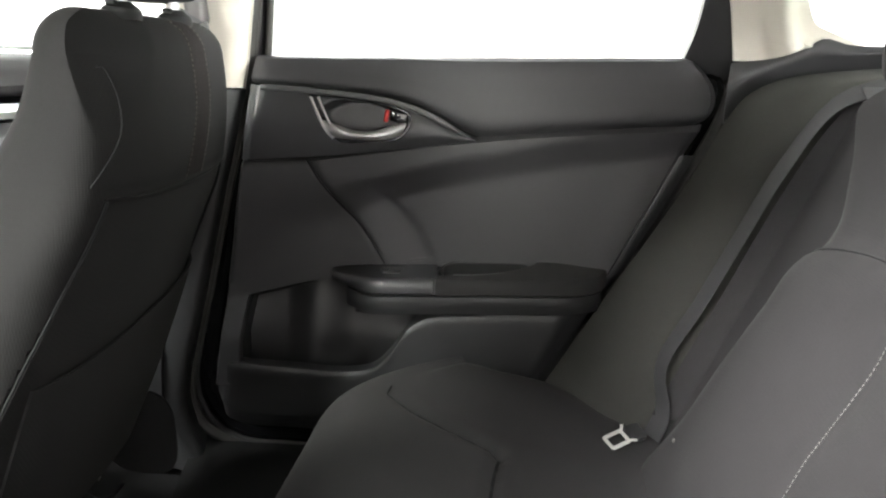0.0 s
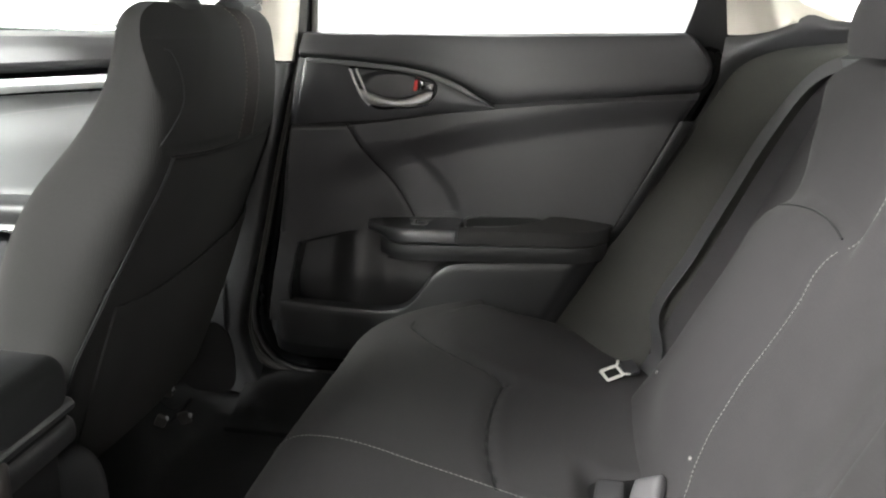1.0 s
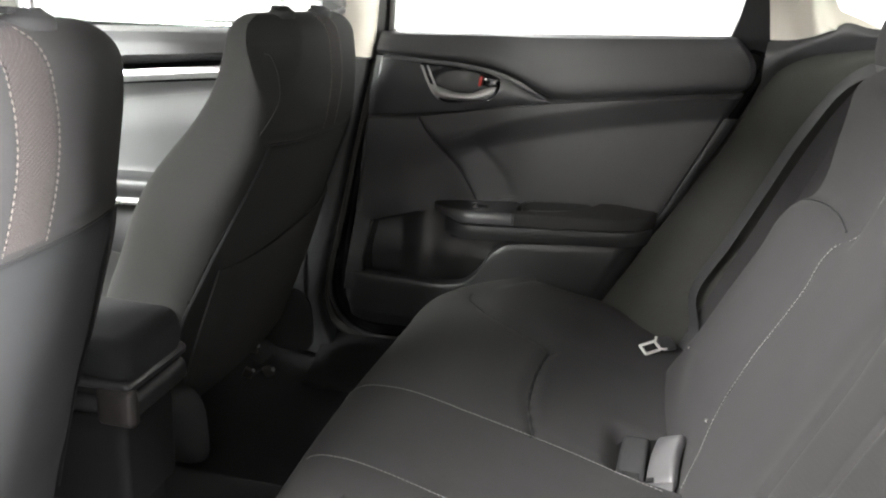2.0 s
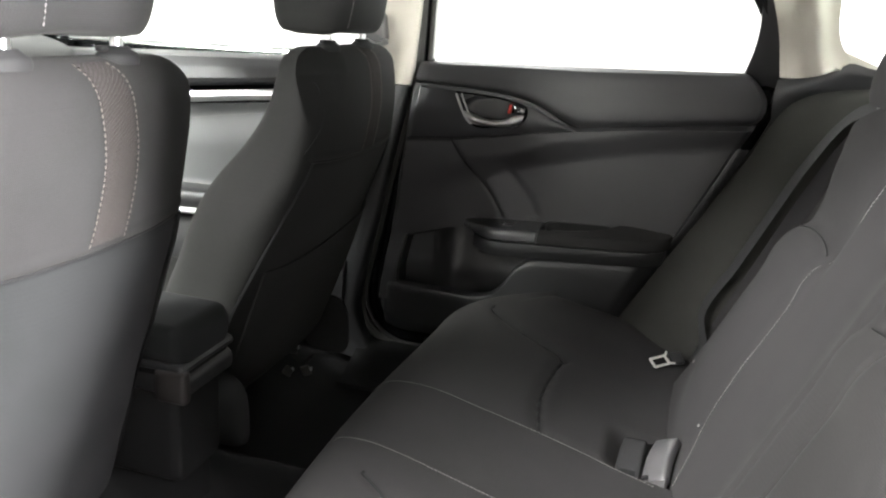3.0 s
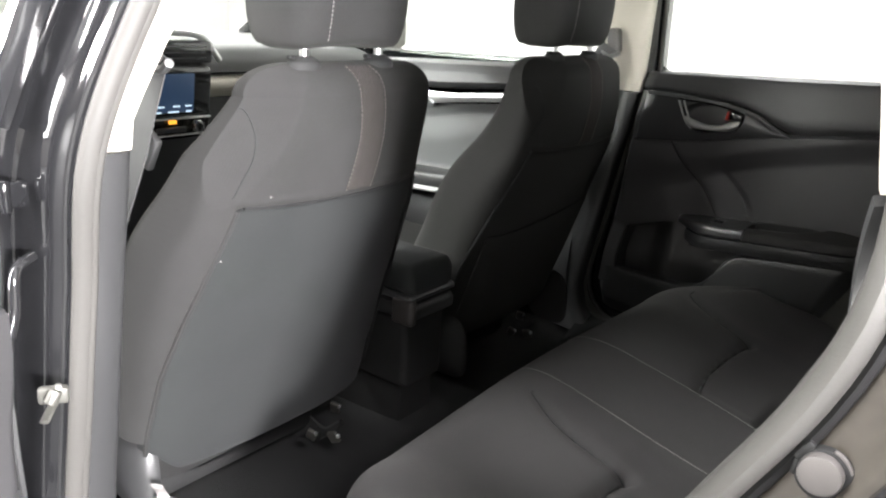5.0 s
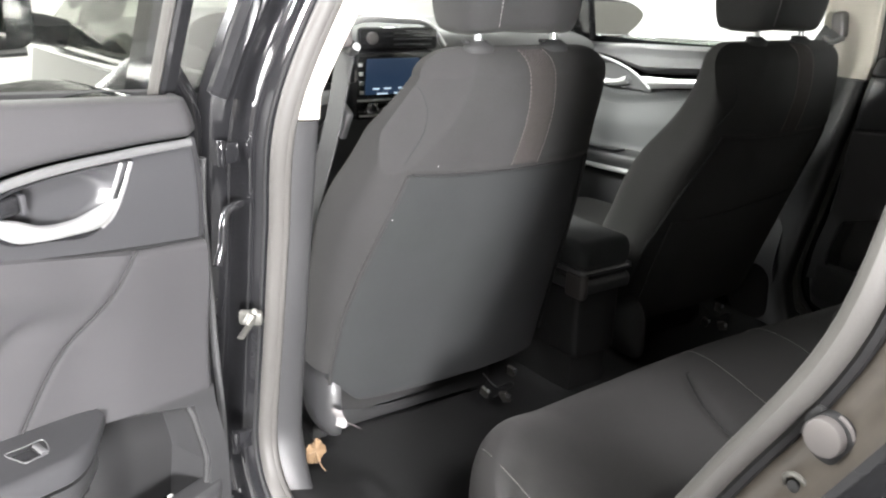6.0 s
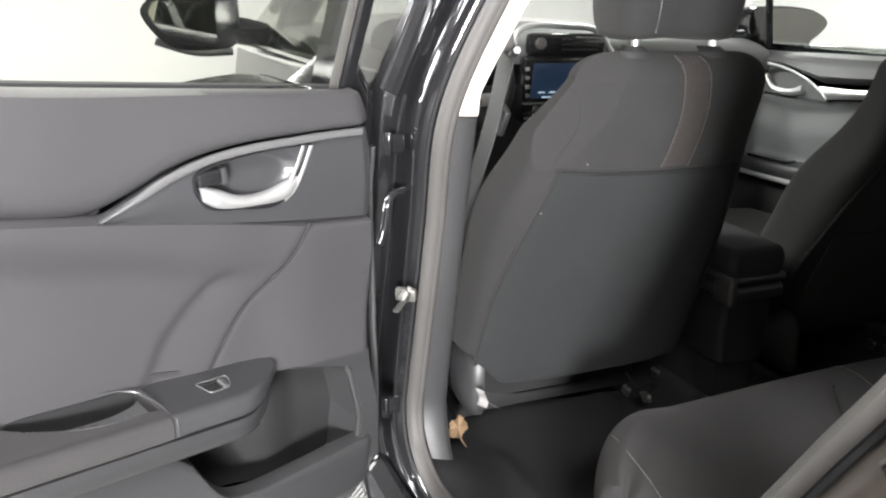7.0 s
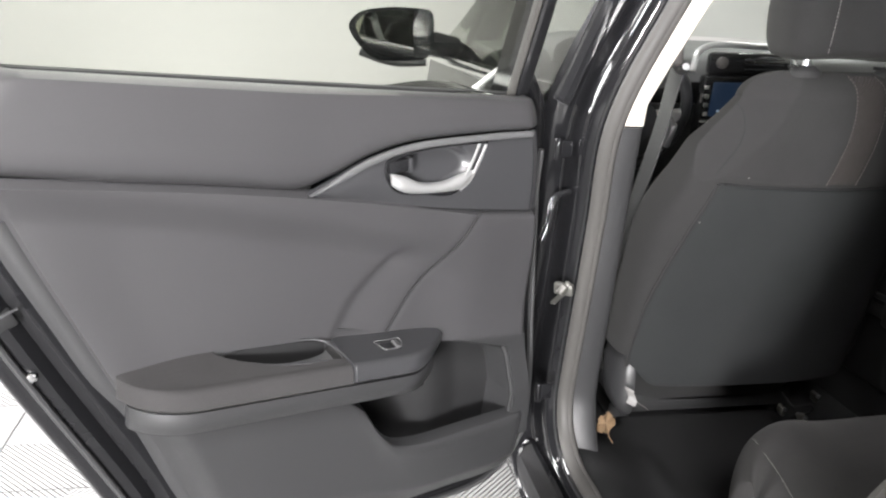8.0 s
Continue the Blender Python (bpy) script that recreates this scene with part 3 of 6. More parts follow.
# front side doors, closed
for side, near in ((Matrix.Identity(4), False), (MIRRORED, True)):
    CUR[0] = side
    fd = thing("front_door", (-1.0, 0.8, 0.25), "closed black front car door with grey trim and silver strip", "car door", "front doors")

    def fskin(u, v):
        return (-1.62 + 1.17 * u - 0.05 * (1 - v) * u, 0.835 + 0.05 * math.sin(math.pi * (0.1 + 0.75 * v)) - 0.02 * (1 - u), 0.28 + 0.64 * v)

    part("door_skin", sheet(fskin, 16, 16, (0, -0.01, 0)), PAINT, fd)
    part("belt_strip", tube([(-1.55, 0.858, 0.905), (-1.2, 0.866, 0.916), (-0.8, 0.868, 0.926), (-0.44, 0.858, 0.934)], 0.010, 30, 8, flat=1.3), CHROME, fd, "chrome belt strip")

    pad_top = profile([(-1.60, 0.890), (-1.43, 0.899), (-1.26, 0.904), (-1.0, 0.917), (-0.82, 0.924), (-0.48, 0.938)])
    arc_z = profile([(-1.60, 0.845), (-1.42, 0.860), (-1.30, 0.868), (-1.25, 0.871), (-1.18, 0.868), (-1.13, 0.860), (-1.08, 0.845), (-1.02, 0.831), (-0.914, 0.838), (-0.683, 0.861), (-0.48, 0.876)])

    def fpad(u, v):
        x = -1.58 + 1.10 * u
        lo, hi = arc_z(x) + 0.003, pad_top(x)
        d = profile([(0, 0.010), (0.10, 0.030), (0.25, 0.036), (0.6, 0.022), (0.88, 0.004), (1, -0.05)])(v)
        return (x, 0.735 - d, lo + (hi - lo) * v)

    part("upper_pad", sheet(fpad, 60, 16, (0, 0.01, 0)), PAD, fd, "soft dark grey upper pad")
    arc_line = curve([(-1.33, 0.7065, 0.866), (-1.25, 0.7055, 0.871), (-1.18, 0.7045, 0.867), (-1.08, 0.7035, 0.845), (-1.02, 0.7025, 0.818), (-0.984, 0.7025, 0.793)])
    part("handle_arc", sweep(arc_line, lambda s: ring(0.0042, 0.0032, 8), 50, up=(0, 1, 0)), SILVER, fd, "silver arc round the door handle")
    strip_hi = profile([(-1.03, 0.824), (-0.914, 0.829), (-0.683, 0.853), (-0.48, 0.868)])
    strip_lo = profile([(-0.985, 0.793), (-0.914, 0.803), (-0.83, 0.813), (-0.699, 0.827), (-0.48, 0.845)])

    def silver(u, v):
        x = -1.022 + 0.037 * (1 - v) + (0.54 - 0.037 * (1 - v)) * u
        return (x, 0.706 - 0.006 * math.sin(math.pi * v), strip_lo(x) + (strip_hi(x) - strip_lo(x)) * v)

    part("trim_strip", sheet(silver, 40, 8, (0, 0.01, 0)), SILVER, fd, "silver trim strip")
    seam_path = [(-1.24, 0.742), (-1.18, 0.734), (-1.12, 0.731), (-1.0, 0.747), (-0.89, 0.768), (-0.71, 0.795), (-0.52, 0.820)]

    def fmid(u, v):
        x = -1.58 + 1.10 * u
        hi = 0.790 + 0.05 * max(0.0, x + 0.985) / 0.5 if x > -0.985 else 0.784
        z = 0.56 + (hi - 0.56) * v
        fold = profile([(p[0], p[1]) for p in seam_path])(x) if x > -1.24 else 0.742
        d = 0.016 * smooth01((fold - z) / 0.10 + 0.25) + 0.022 * smooth01((0.24 - v) / 0.24) + 0.008 * smooth01((z - fold) / 0.03)
        return (x, 0.735 - d, z)

    part("mid_panel", sheet(fmid, 60, 40, (0, 0.01, 0)), PAD_LIT, fd, "vinyl middle panel, lightened for windscreen light")
    part("stitching", stitches(curve([(x, 0.7155, z) for x, z in seam_path]), 0.75, r=0.0010), THREAD, fd)
    # handle field under the arc, with its bowl and lever

    def field(u, v):
        x = -1.34 + 0.353 * u
        lo = 0.784
        hi = max(lo + 0.002, profile([(-1.34, 0.862), (-1.30, 0.866), (-1.25, 0.868), (-1.18, 0.865), (-1.08, 0.842), (-1.02, 0.815), (-0.984, 0.790)])(x))
        z = lo + (hi - lo) * v
        e = ((x + 1.150) / 0.082) ** 2 + ((z - 0.823 + 0.12 * (x + 1.15)) / 0.036) ** 2
        return (x, 0.711 + 0.018 * smooth01((1.1 - e) / 0.5), z)

    part("handle_bowl", sheet(field, 60, 30, (0, 0.006, 0)), SATIN_LIGHT, fd, "satin grey handle field")
    top_line = curve([(-1.222, 0, 0.842), (-1.200, 0, 0.815), (-1.165, 0, 0.804), (-1.115, 0, 0.808), (-1.080, 0, 0.822)])
    low_line = curve([(-1.226, 0, 0.832), (-1.200, 0, 0.797), (-1.165, 0, 0.787), (-1.110, 0, 0.788), (-1.072, 0, 0.798)])
    part("handle", sheet(lambda u, v: low_line(u).lerp(top_line(u), v) + Vector((0, 0.701 - 0.006 * math.sin(math.pi * v), 0)), 30, 8, (0, 0.005, 0)), SILVER, fd, "silver door lever")
    part("armrest", skin(lambda u, v: (-1.45 + 0.92 * v, 0.70 - 0.062 * math.copysign(abs(math.cos(2 * math.pi * u)) ** 0.5, math.cos(2 * math.pi * u)) * (0.35 + 0.65 * math.sin(math.pi * v) ** 0.3), 0.555 + 0.035 * v + 0.028 * math.copysign(abs(math.sin(2 * math.pi * u)) ** 0.5, math.sin(2 * math.pi * u))), 20, 24), PLASTIC, fd)
    part("switch_panel", rbox((-1.12, 0.668, 0.598), (0.16, 0.045, 0.008), 0.003, (0, -2, 0)), GLOSSY, fd)
    part("armrest_strip", tube([(-1.4, 0.648, 0.535), (-1.0, 0.640, 0.548), (-0.6, 0.645, 0.565)], 0.008, 24, 8), SILVER, fd)
    part("lower_panel", sheet(lambda u, v: (-1.58 + 1.10 * u, 0.715 - 0.03 * math.sin(math.pi * v) - 0.01, 0.27 + 0.27 * v), 20, 10, (0, 0.01, 0)), PLASTIC, fd)
    part("outer_handle", tube([(-0.74, 0.885, 0.79), (-0.70, 0.910, 0.795), (-0.60, 0.912, 0.80), (-0.55, 0.890, 0.803)], 0.013, 20, 8), PAINT, fd)
    # window frame and glass
    part("window_frame", tube([(-0.42, 0.812, 0.92), (-0.40, 0.735, 1.12), (-0.40, 0.65, 1.29), (-0.75, 0.645, 1.315), (-1.2, 0.675, 1.22), (-1.62, 0.74, 0.99)], 0.016, 50, 8), GLOSSY, fd)
    part("division_post", tube([(-1.33, 0.80, 0.91), (-1.30, 0.72, 1.15)], 0.012, 8, 8), GLOSSY, fd)
    pane = part("window_pane", sheet(lambda u, v: (-1.60 + 1.17 * u + 0.5 * v * (1 - u) + 0.03 * v * u, 0.835 - 0.175 * v, 0.90 + 0.03 * u + (0.36 + 0.02 * u) * v), 8, 8, (0, 0.004, 0)), TINTED if near else GLASS, fd)
    # wing mirror
    CUR[0] = side if near else Matrix.Translation((-1.36, 0.885, 0.965)) @ Matrix.Diagonal((1.2, 1.45, 1.05, 1)) @ Matrix.Translation((1.298, -0.995, -0.972))
    mir = thing("wing_mirror", (-1.3, 0.86, 0.92), "black wing mirror with a dark housing", "wing mirror", "wing mirrors")

    shape = curve([(-0.100, 0.060, 0), (-0.05, 0.068, 0), (0.03, 0.066, 0), (0.088, 0.052, 0), (0.114, 0.022, 0), (0.096, -0.018, 0), (0.055, -0.056, 0), (0.010, -0.070, 0), (-0.06, -0.068, 0), (-0.100, -0.050, 0), (-0.108, 0.01, 0)], closed=True)

    def house(u, v):
        k = (1 - (v * 0.92) ** 2.6) ** 0.5
        p = shape(u)
        return (-1.298 - 0.12 * v, 0.995 + p.x * k, 0.972 + p.y * k)

    hs = part("housing", skin(house, 48, 14), GLOSSY, mir)
    part("mirror_glass", sheet(lambda u, v: (-1.288 + 0.16 * shape(u).x * v, 0.995 + 0.86 * v * shape(u).x, 0.976 + 0.84 * v * shape(u).y), 40, 4, (-0.004, 0, 0), close_u=True), MIRROR, hs)
    part("housing_lower_band", tube([(-1.30, 0.905, 0.902), (-1.305, 0.99, 0.900), (-1.31, 1.08, 0.925)], 0.009, 16, 8), SATIN, hs)
    part("stalk", tube([(-1.33, 0.82, 0.935), (-1.33, 0.86, 0.945), (-1.33, 0.92, 0.955)], 0.034, 12, 10), GLOSSY, mir)
CUR[0] = Matrix.Identity(4)

# dashboard
dash = thing("dashboard", (-1.5, 0, 0.4), "dark dashboard with ivory band and centre screen", "dashboard")
DASH = curve([(-1.84, 0, 0.955), (-1.60, 0, 0.955), (-1.42, 0, 0.945), (-1.335, 0, 0.915), (-1.325, 0, 0.885)])
part("dash_top", sheet(lambda u, v: DASH(v) + Vector((0.10 * (2 * u - 1) ** 4, -0.71 + 1.42 * u, -0.015 * (2 * u - 1) ** 4)), 32, 20, (0, 0, -0.02)), DASHGREY, dash)
part("dash_band", sheet(lambda u, v: (-1.335 + 0.016 * math.sin(math.pi * v), 0.14 + 0.55 * u, 0.800 + 0.055 * v), 20, 6, (-0.02, 0, 0)), BEIGE, dash, "ivory dash band")
part("dash_slot", rbox((-1.345, 0.42, 0.868), (0.02, 0.56, 0.022), 0.004), GLOSSY, dash)
part("dash_face", sheet(lambda u, v: (-1.345 + 0.07 * v * (1 - v), -0.71 + 1.42 * u, 0.42 + 0.38 * v), 28, 10, (-0.02, 0, 0)), PLASTIC, dash)
part("instrument_hood", skin(lambda u, v: (-1.30 - 0.20 * v, -0.37 + 0.19 * math.copysign(abs(math.cos(2 * math.pi * u)) ** 0.6, math.cos(2 * math.pi * u)), 0.915 + 0.075 * math.copysign(abs(math.sin(2 * math.pi * u)) ** 0.6, math.sin(2 * math.pi * u))), 28, 6), DASHGREY, dash)
part("hood_edge", tube([(-1.28, -0.16, 0.90), (-1.29, -0.14, 0.955), (-1.29, 0.02, 0.970), (-1.29, 0.12, 0.955), (-1.285, 0.165, 0.90)], 0.009, 30, 8), SILVER, dash)
vent = part("centre_vent", rbox((-1.285, 0.01, 0.922), (0.03, 0.25, 0.06), 0.012), GLOSSY, dash)
for k in range(3):
    part("vent_slat", rbox((-1.268, 0.05, 0.908 + 0.014 * k), (0.006, 0.12, 0.003), 0.001), SATIN, vent)
part("hazard_button", drum((-1.266, -0.08, 0.925), 0.016, 0.012, (0, 90, 0)), GREYCAP, vent)
stack = part("radio_console", rbox((-1.285, -0.005, 0.80), (0.05, 0.25, 0.185), 0.015, (0, 6, 0)), GLOSSY, dash)
scr = part("screen", rbox((-1.252, -0.025, 0.826), (0.006, 0.165, 0.096), 0.004, (0, 6, 0)), SCREEN, stack, "lit blue-black touch screen")
for k, (yy, zz, ww) in enumerate(((-0.085, 0.845, 0.018), (-0.045, 0.842, 0.02), (-0.08, 0.795, 0.02), (-0.045, 0.795, 0.022), (0.0, 0.795, 0.02), (0.035, 0.795, 0.018), (0.03, 0.862, 0.03), (-0.094, 0.862, 0.012), (-0.062, 0.782, 0.034), (-0.010, 0.782, 0.030), (0.034, 0.782, 0.016), (-0.058, 0.845, 0.006))):
    part("screen_mark", rbox((-1.2475 - 0.105 * (0.826 - zz) * -1.0, yy, zz), (0.002, ww, 0.004), 0.0005), ICON, scr)
for k in range(4):
    part("side_button", rbox((-1.255 + 0.0026 * k, -0.122, 0.858 - 0.024 * k), (0.004, 0.012, 0.010), 0.001), LINT, stack)
for k in (-0.092, 0.062):
    knob = part("climate_knob", drum((-1.252, k, 0.742), 0.015, 0.030, (0, 90, 0)), CHROME, stack, "chrome-ringed climate knob")
    part("knob_face", drum((-1.2365, k, 0.742), 0.0105, 0.004, (0, 90, 0)), GLOSSY, knob)
part("trim_line", rbox((-1.258, -0.010, 0.763), (0.010, 0.238, 0.004), 0.001), SILVER, stack, "thin silver trim line")
part("trim_line", rbox((-1.256, -0.010, 0.722), (0.010, 0.225, 0.004), 0.001), SILVER, stack, "thin silver trim line")
part("button_row", rbox((-1.250, -0.012, 0.736), (0.008, 0.085, 0.014), 0.003), SATIN, stack)
part("climate_display", rbox((-1.256, -0.005, 0.755), (0.006, 0.022, 0.010), 0.002), AMBER, stack)

# steering wheel
sw = thing("steering_wheel", (-1.22, -0.37, 0.76), "black leather steering wheel", "steering wheel")
CUR[0] = pose(-1.20, -0.39, 0.79, 0, -68, 0)
part("rim", tube([(0.182 * math.cos(a), 0.182 * math.sin(a), 0) for a in [2 * math.pi * k / 16 for k in range(16)]], 0.0155, 64, 10, closed=True), SATIN, sw)
part("hub", skin(lambda u, v: (0.075 * math.cos(6.283 * u) * (1 - 0.35 * v), 0.085 * math.sin(6.283 * u) * (1 - 0.35 * v), -0.05 + 0.06 * v), 24, 6), SATIN, sw)
for a in (0, 180, -90):
    c, s = math.cos(radians(a + 90)), math.sin(radians(a + 90))
    part("spoke", tube([(0.05 * c, 0.05 * s, -0.015), (0.12 * c, 0.12 * s, -0.008), (0.178 * c, 0.178 * s, 0)], 0.02, 10, 8, flat=0.4), SILVER, sw)
CUR[0] = Matrix.Identity(4)
part("column", tube([(-1.22, -0.39, 0.775), (-1.36, -0.39, 0.70)], 0.05, 8, 12), PLASTIC, sw)


# ---- rear doors ----
def rear_door(label, tint):
    """A rear door in the closed place on the car's right side, laid by CUR."""
    door = thing("rear_door", (0, 0.80, 0.30), label, "car door", "rear doors")
    IN = (0, 0.006, 0)

    def at(x, z, d):
        return Vector((x, 0.70 - d, z))

    strip = curve([(-0.329, 0, 0.900), (-0.225, 0, 0.897), (-0.101, 0, 0.886), (-0.045, 0, 0.869), (-0.011, 0, 0.852), (0.028, 0, 0.834)])
    lowline = curve([(-0.344, 0, 0.781), (-0.19, 0, 0.797), (0.028, 0, 0.830)])
    padlow = curve([(-0.329, 0, 0.902), (-0.225, 0, 0.899), (-0.101, 0, 0.888), (-0.045, 0, 0.871), (-0.011, 0, 0.854), (0.035, 0, 0.838), (0.12, 0, 0.846), (0.25, 0, 0.860), (0.375, 0, 0.876)])
    belt = curve([(-0.323, 0, 0.945), (0.018, 0, 0.959), (0.347, 0, 0.975)])
    pad_d = profile([(0, 0.006), (0.03, 0.014), (0.08, 0.023), (0.16, 0.0275), (0.28, 0.028), (0.55, 0.0245), (0.80, 0.0195), (0.93, 0.0155), (0.97, 0.012), (1, -0.004)])

    def pad(u, v):
        lo, hi = padlow(u), belt(u)
        x = lo.x + (hi.x - lo.x) * v + 0.030 * math.sin(math.pi * v) ** 0.8 * smooth01((u - 0.9) / 0.1)
        return at(x, lo.z + (hi.z - lo.z) * v, (pad_d(v - 0.02) + pad_d(v) + pad_d(v + 0.02)) / 3 - 0.02 * smooth01((u - 0.975) / 0.025) ** 2 - 0.014 * smooth01((0.03 - u) / 0.03))

    part("upper_pad", sheet(pad, 70, 20, IN), PAD, door, "soft dark grey upper pad")

    def lens(u, v):
        lo, hi = lowline(u), strip(u)
        x, z = lo.x + (hi.x - lo.x) * v, lo.z + (hi.z - lo.z) * v
        e = ((x + 0.148) / 0.071) ** 2 + ((z - 0.857 - 0.10 * (x + 0.148) * -0.35) / 0.031) ** 2
        bowl = 0.017 * smooth01((1.12 - e) / 0.6)
        return at(x, z, 0.018 + 0.006 * math.sin(math.pi * v) - bowl - 0.006 * smooth01((0.04 - u) / 0.04))

    part("handle_trim", sheet(lens, 110, 40, IN), SATIN, door, "satin black handle surround")
    part("trim_strip", sweep(lambda s: strip(0.05 + 0.95 * s) + Vector((0, 0.675, -0.001)), lambda s: ring(0.0048 * min(1, (1.03 - s) * 5), 0.0035, 8), 60, up=(0, 1, 0)), SATIN_LIGHT, door, "satin grey trim strip")
    # inner handle
    bez = [(-0.232, 0.888), (-0.205, 0.889), (-0.150, 0.886), (-0.105, 0.878), (-0.078, 0.866), (-0.079, 0.848), (-0.092, 0.832), (-0.14, 0.824), (-0.186, 0.822), (-0.204, 0.838), (-0.222, 0.866)]
    hd = part("handle_bezel", tube([at(x, z, 0.022) for x, z in bez], 0.0028, 80, 6, closed=True, up=(0, 1, 0)), GLOSSY, door, "gloss black handle bezel")
    for dx, r, end in ((0.0, 0.0026, 1.0), (0.012, 0.0022, 0.7)):
        bl = curve([at(-0.233 + dx, 0.887, 0.023), at(-0.220 + dx, 0.860, 0.026), at(-0.206 + dx, 0.836, 0.027), at(-0.195 + dx, 0.825, 0.024)])
        part("bezel_blade", sweep(lambda s: bl(s * end), lambda s: ring(r, 0.0016, 8), 20, up=(0, 1, 0)), SILVER, hd)
    ltop = curve([at(-0.213, 0.852, 0), at(-0.192, 0.846, 0), at(-0.165, 0.8385, 0), at(-0.130, 0.8395, 0), at(-0.106, 0.849, 0), at(-0.082, 0.855, 0)])
    lbot = curve([at(-0.203, 0.830, 0), at(-0.188, 0.8255, 0), at(-0.160, 0.8245, 0), at(-0.130, 0.8250, 0), at(-0.102, 0.829, 0), at(-0.086, 0.838, 0)])
    part("lever", sheet(lambda u, v: lbot(u).lerp(ltop(u), v) - Vector((0, 0.026 + 0.007 * math.sin(math.pi * v) ** 0.6 * min(1, 0.35 + 6 * u * (1 - u)), 0)), 36, 10, (0, 0.005, 0)), SILVER, hd, "silver door lever")
    part("lock_knob", rbox(at(-0.094, 0.863, 0.020), (0.028, 0.014, 0.017), 0.003, (0, 8, 0)), GLOSSY, hd, "black lock knob")
    part("lock_mark", rbox(at(-0.1135, 0.8635, 0.0185), (0.0065, 0.012, 0.019), 0.0015, (0, 8, 0)), RED if tint == "far" else SATIN, hd)

    groove = curve([(-0.238, 0, 0.789), (-0.213, 0, 0.751), (-0.183, 0, 0.716), (-0.148, 0, 0.680), (-0.111, 0, 0.622), (-0.099, 0, 0.600)])
    front = curve([(-0.344, 0, 0.781), (-0.358, 0, 0.68), (-0.371, 0, 0.572)])
    rear = curve([(0.379, 0, 0.872), (0.330, 0, 0.765), (0.262, 0, 0.625), (0.250, 0, 0.600)])

    part("inner_board", sheet(lambda u, v: at(-0.375 + 0.03 * v + (0.52 + 0.25 * v) * u, 0.61 + 0.285 * v, -0.050), 6, 6, (0, 0.006, 0)), DARK, door)

    shade = profile([(-0.37, 0.668), (-0.177, 0.722), (-0.029, 0.768), (0.171, 0.813), (0.327, 0.840), (0.39, 0.852)])
    arc = profile([(0.60, -0.018), (0.635, -0.025), (0.677, -0.044), (0.71, -0.074), (0.739, -0.109), (0.775, -0.165)])

    def mid_d(x, z):
        """Relief of the middle panel: a proud upper lip, a flat field and a shallow valley beside the groove."""
        fore = smooth01((-0.10 - x) / 0.20)
        lip = (0.019 - 0.008 * fore) * smooth01((z - shade(x) + 0.022 + 0.03 * fore) / (0.056 + 0.06 * fore))
        drop = smooth01((arc(z) - x) / 0.022 + 0.3) * (1 - 0.9 * smooth01((arc(z) - x) / 0.085)) * smooth01((shade(x) - z + 0.02) / 0.03)
        return 0.004 + lip - 0.0042 * drop + 0.008 * smooth01((-0.16 - x) / 0.10)

    def mid_front(u, v):
        a, b = front(v), groove(v)
        p = a.lerp(b, u)
        return at(p.x, p.z, mid_d(p.x, p.z) - 0.0018 * smooth01((u - 0.988) / 0.012) - 0.012 * smooth01((0.05 - u) / 0.05) ** 2 - 0.010 * smooth01((0.03 - v) / 0.03))

    part("front_mid_panel", sheet(mid_front, 40, 50, IN), PAD, door)

    def mid_rear(u, v):
        a, b = groove(v), rear(v)
        p = a.lerp(b, u)
        z = p.z + (0.003 + 0.010 * math.sin(math.pi * u)) * (1 - v)
        rim = 0.003 * smooth01((u - 0.80) / 0.15) - 0.014 * smooth01((u - 0.97) / 0.03) ** 2
        return at(p.x, z, mid_d(p.x, z) - 0.0018 * smooth01((0.005 - u) / 0.005) + rim - 0.012 * smooth01((0.035 - v) / 0.035))

    part("rear_mid_panel", sheet(mid_rear, 90, 60, IN), PAD, door)
    part("groove_strip", sweep(lambda s: at(groove(s).x, groove(s).z, mid_d(groove(s).x, groove(s).z) + 0.0002), lambda s: ring(0.0017, 0.0016, 6), 30, up=(0, 1, 0)), DARK, door)

    # dark seams under the upper pad and under the handle trim
    part("seam", sweep(lambda s: padlow(0.50 + 0.47 * s) + Vector((0, 0.6935, -0.001)), lambda s: ring(0.0022, 0.003, 6), 50, up=(0, 1, 0)), DARK, door)
    part("seam", sweep(lambda s: lowline(0.03 + 0.95 * s) + Vector((0, 0.6825, -0.0005)), lambda s: ring(0.0015, 0.003, 6), 50, up=(0, 1, 0)), DARK, door)

    # armrest
    DEEP, A0, A1 = 0.072, -0.195, 0.252

    def reach(x):
        f, r = min(1, (x - A0) / 0.09), min(1, (A1 - x) / 0.085)
        return DEEP * (0.25 + 0.75 * math.sin(f * math.pi / 2)) * max(0.03, 1 - (1 - max(r, 0)) ** 2.2) ** 0.5

    cup = profile([(-0.03, 0.046), (0.03, 0.046), (0.08, 0.038), (0.115, 0.024), (0.14, 0.006)])

    def arm(x, w, dip):
        top, bot = 0.628 + 0.055 * x, 0.595 + 0.055 * x + 0.012 * smooth01((-0.12 - x) / 0.07)
        D = reach(x)
        if w < 0.6:
            k = w / 0.6
            d = -0.030 + (D * 0.80 + 0.030) * k
            z = top - 0.010 * k
            if dip:
                z += (0.012 - 0.012 * k) * smooth01((x + 0.022) / 0.02) * smooth01((0.24 - x) / 0.09)
                z -= 0.050 * smooth01((x + 0.020) / 0.010) * smooth01((0.138 - x) / 0.012) * smooth01((d + 0.004) / 0.004) * smooth01((cup(x) - d) / 0.005)
            return at(x, z, d)
        k = (w - 0.6) / 0.4
        a = k * math.pi / 2
        h = top - 0.010 - bot
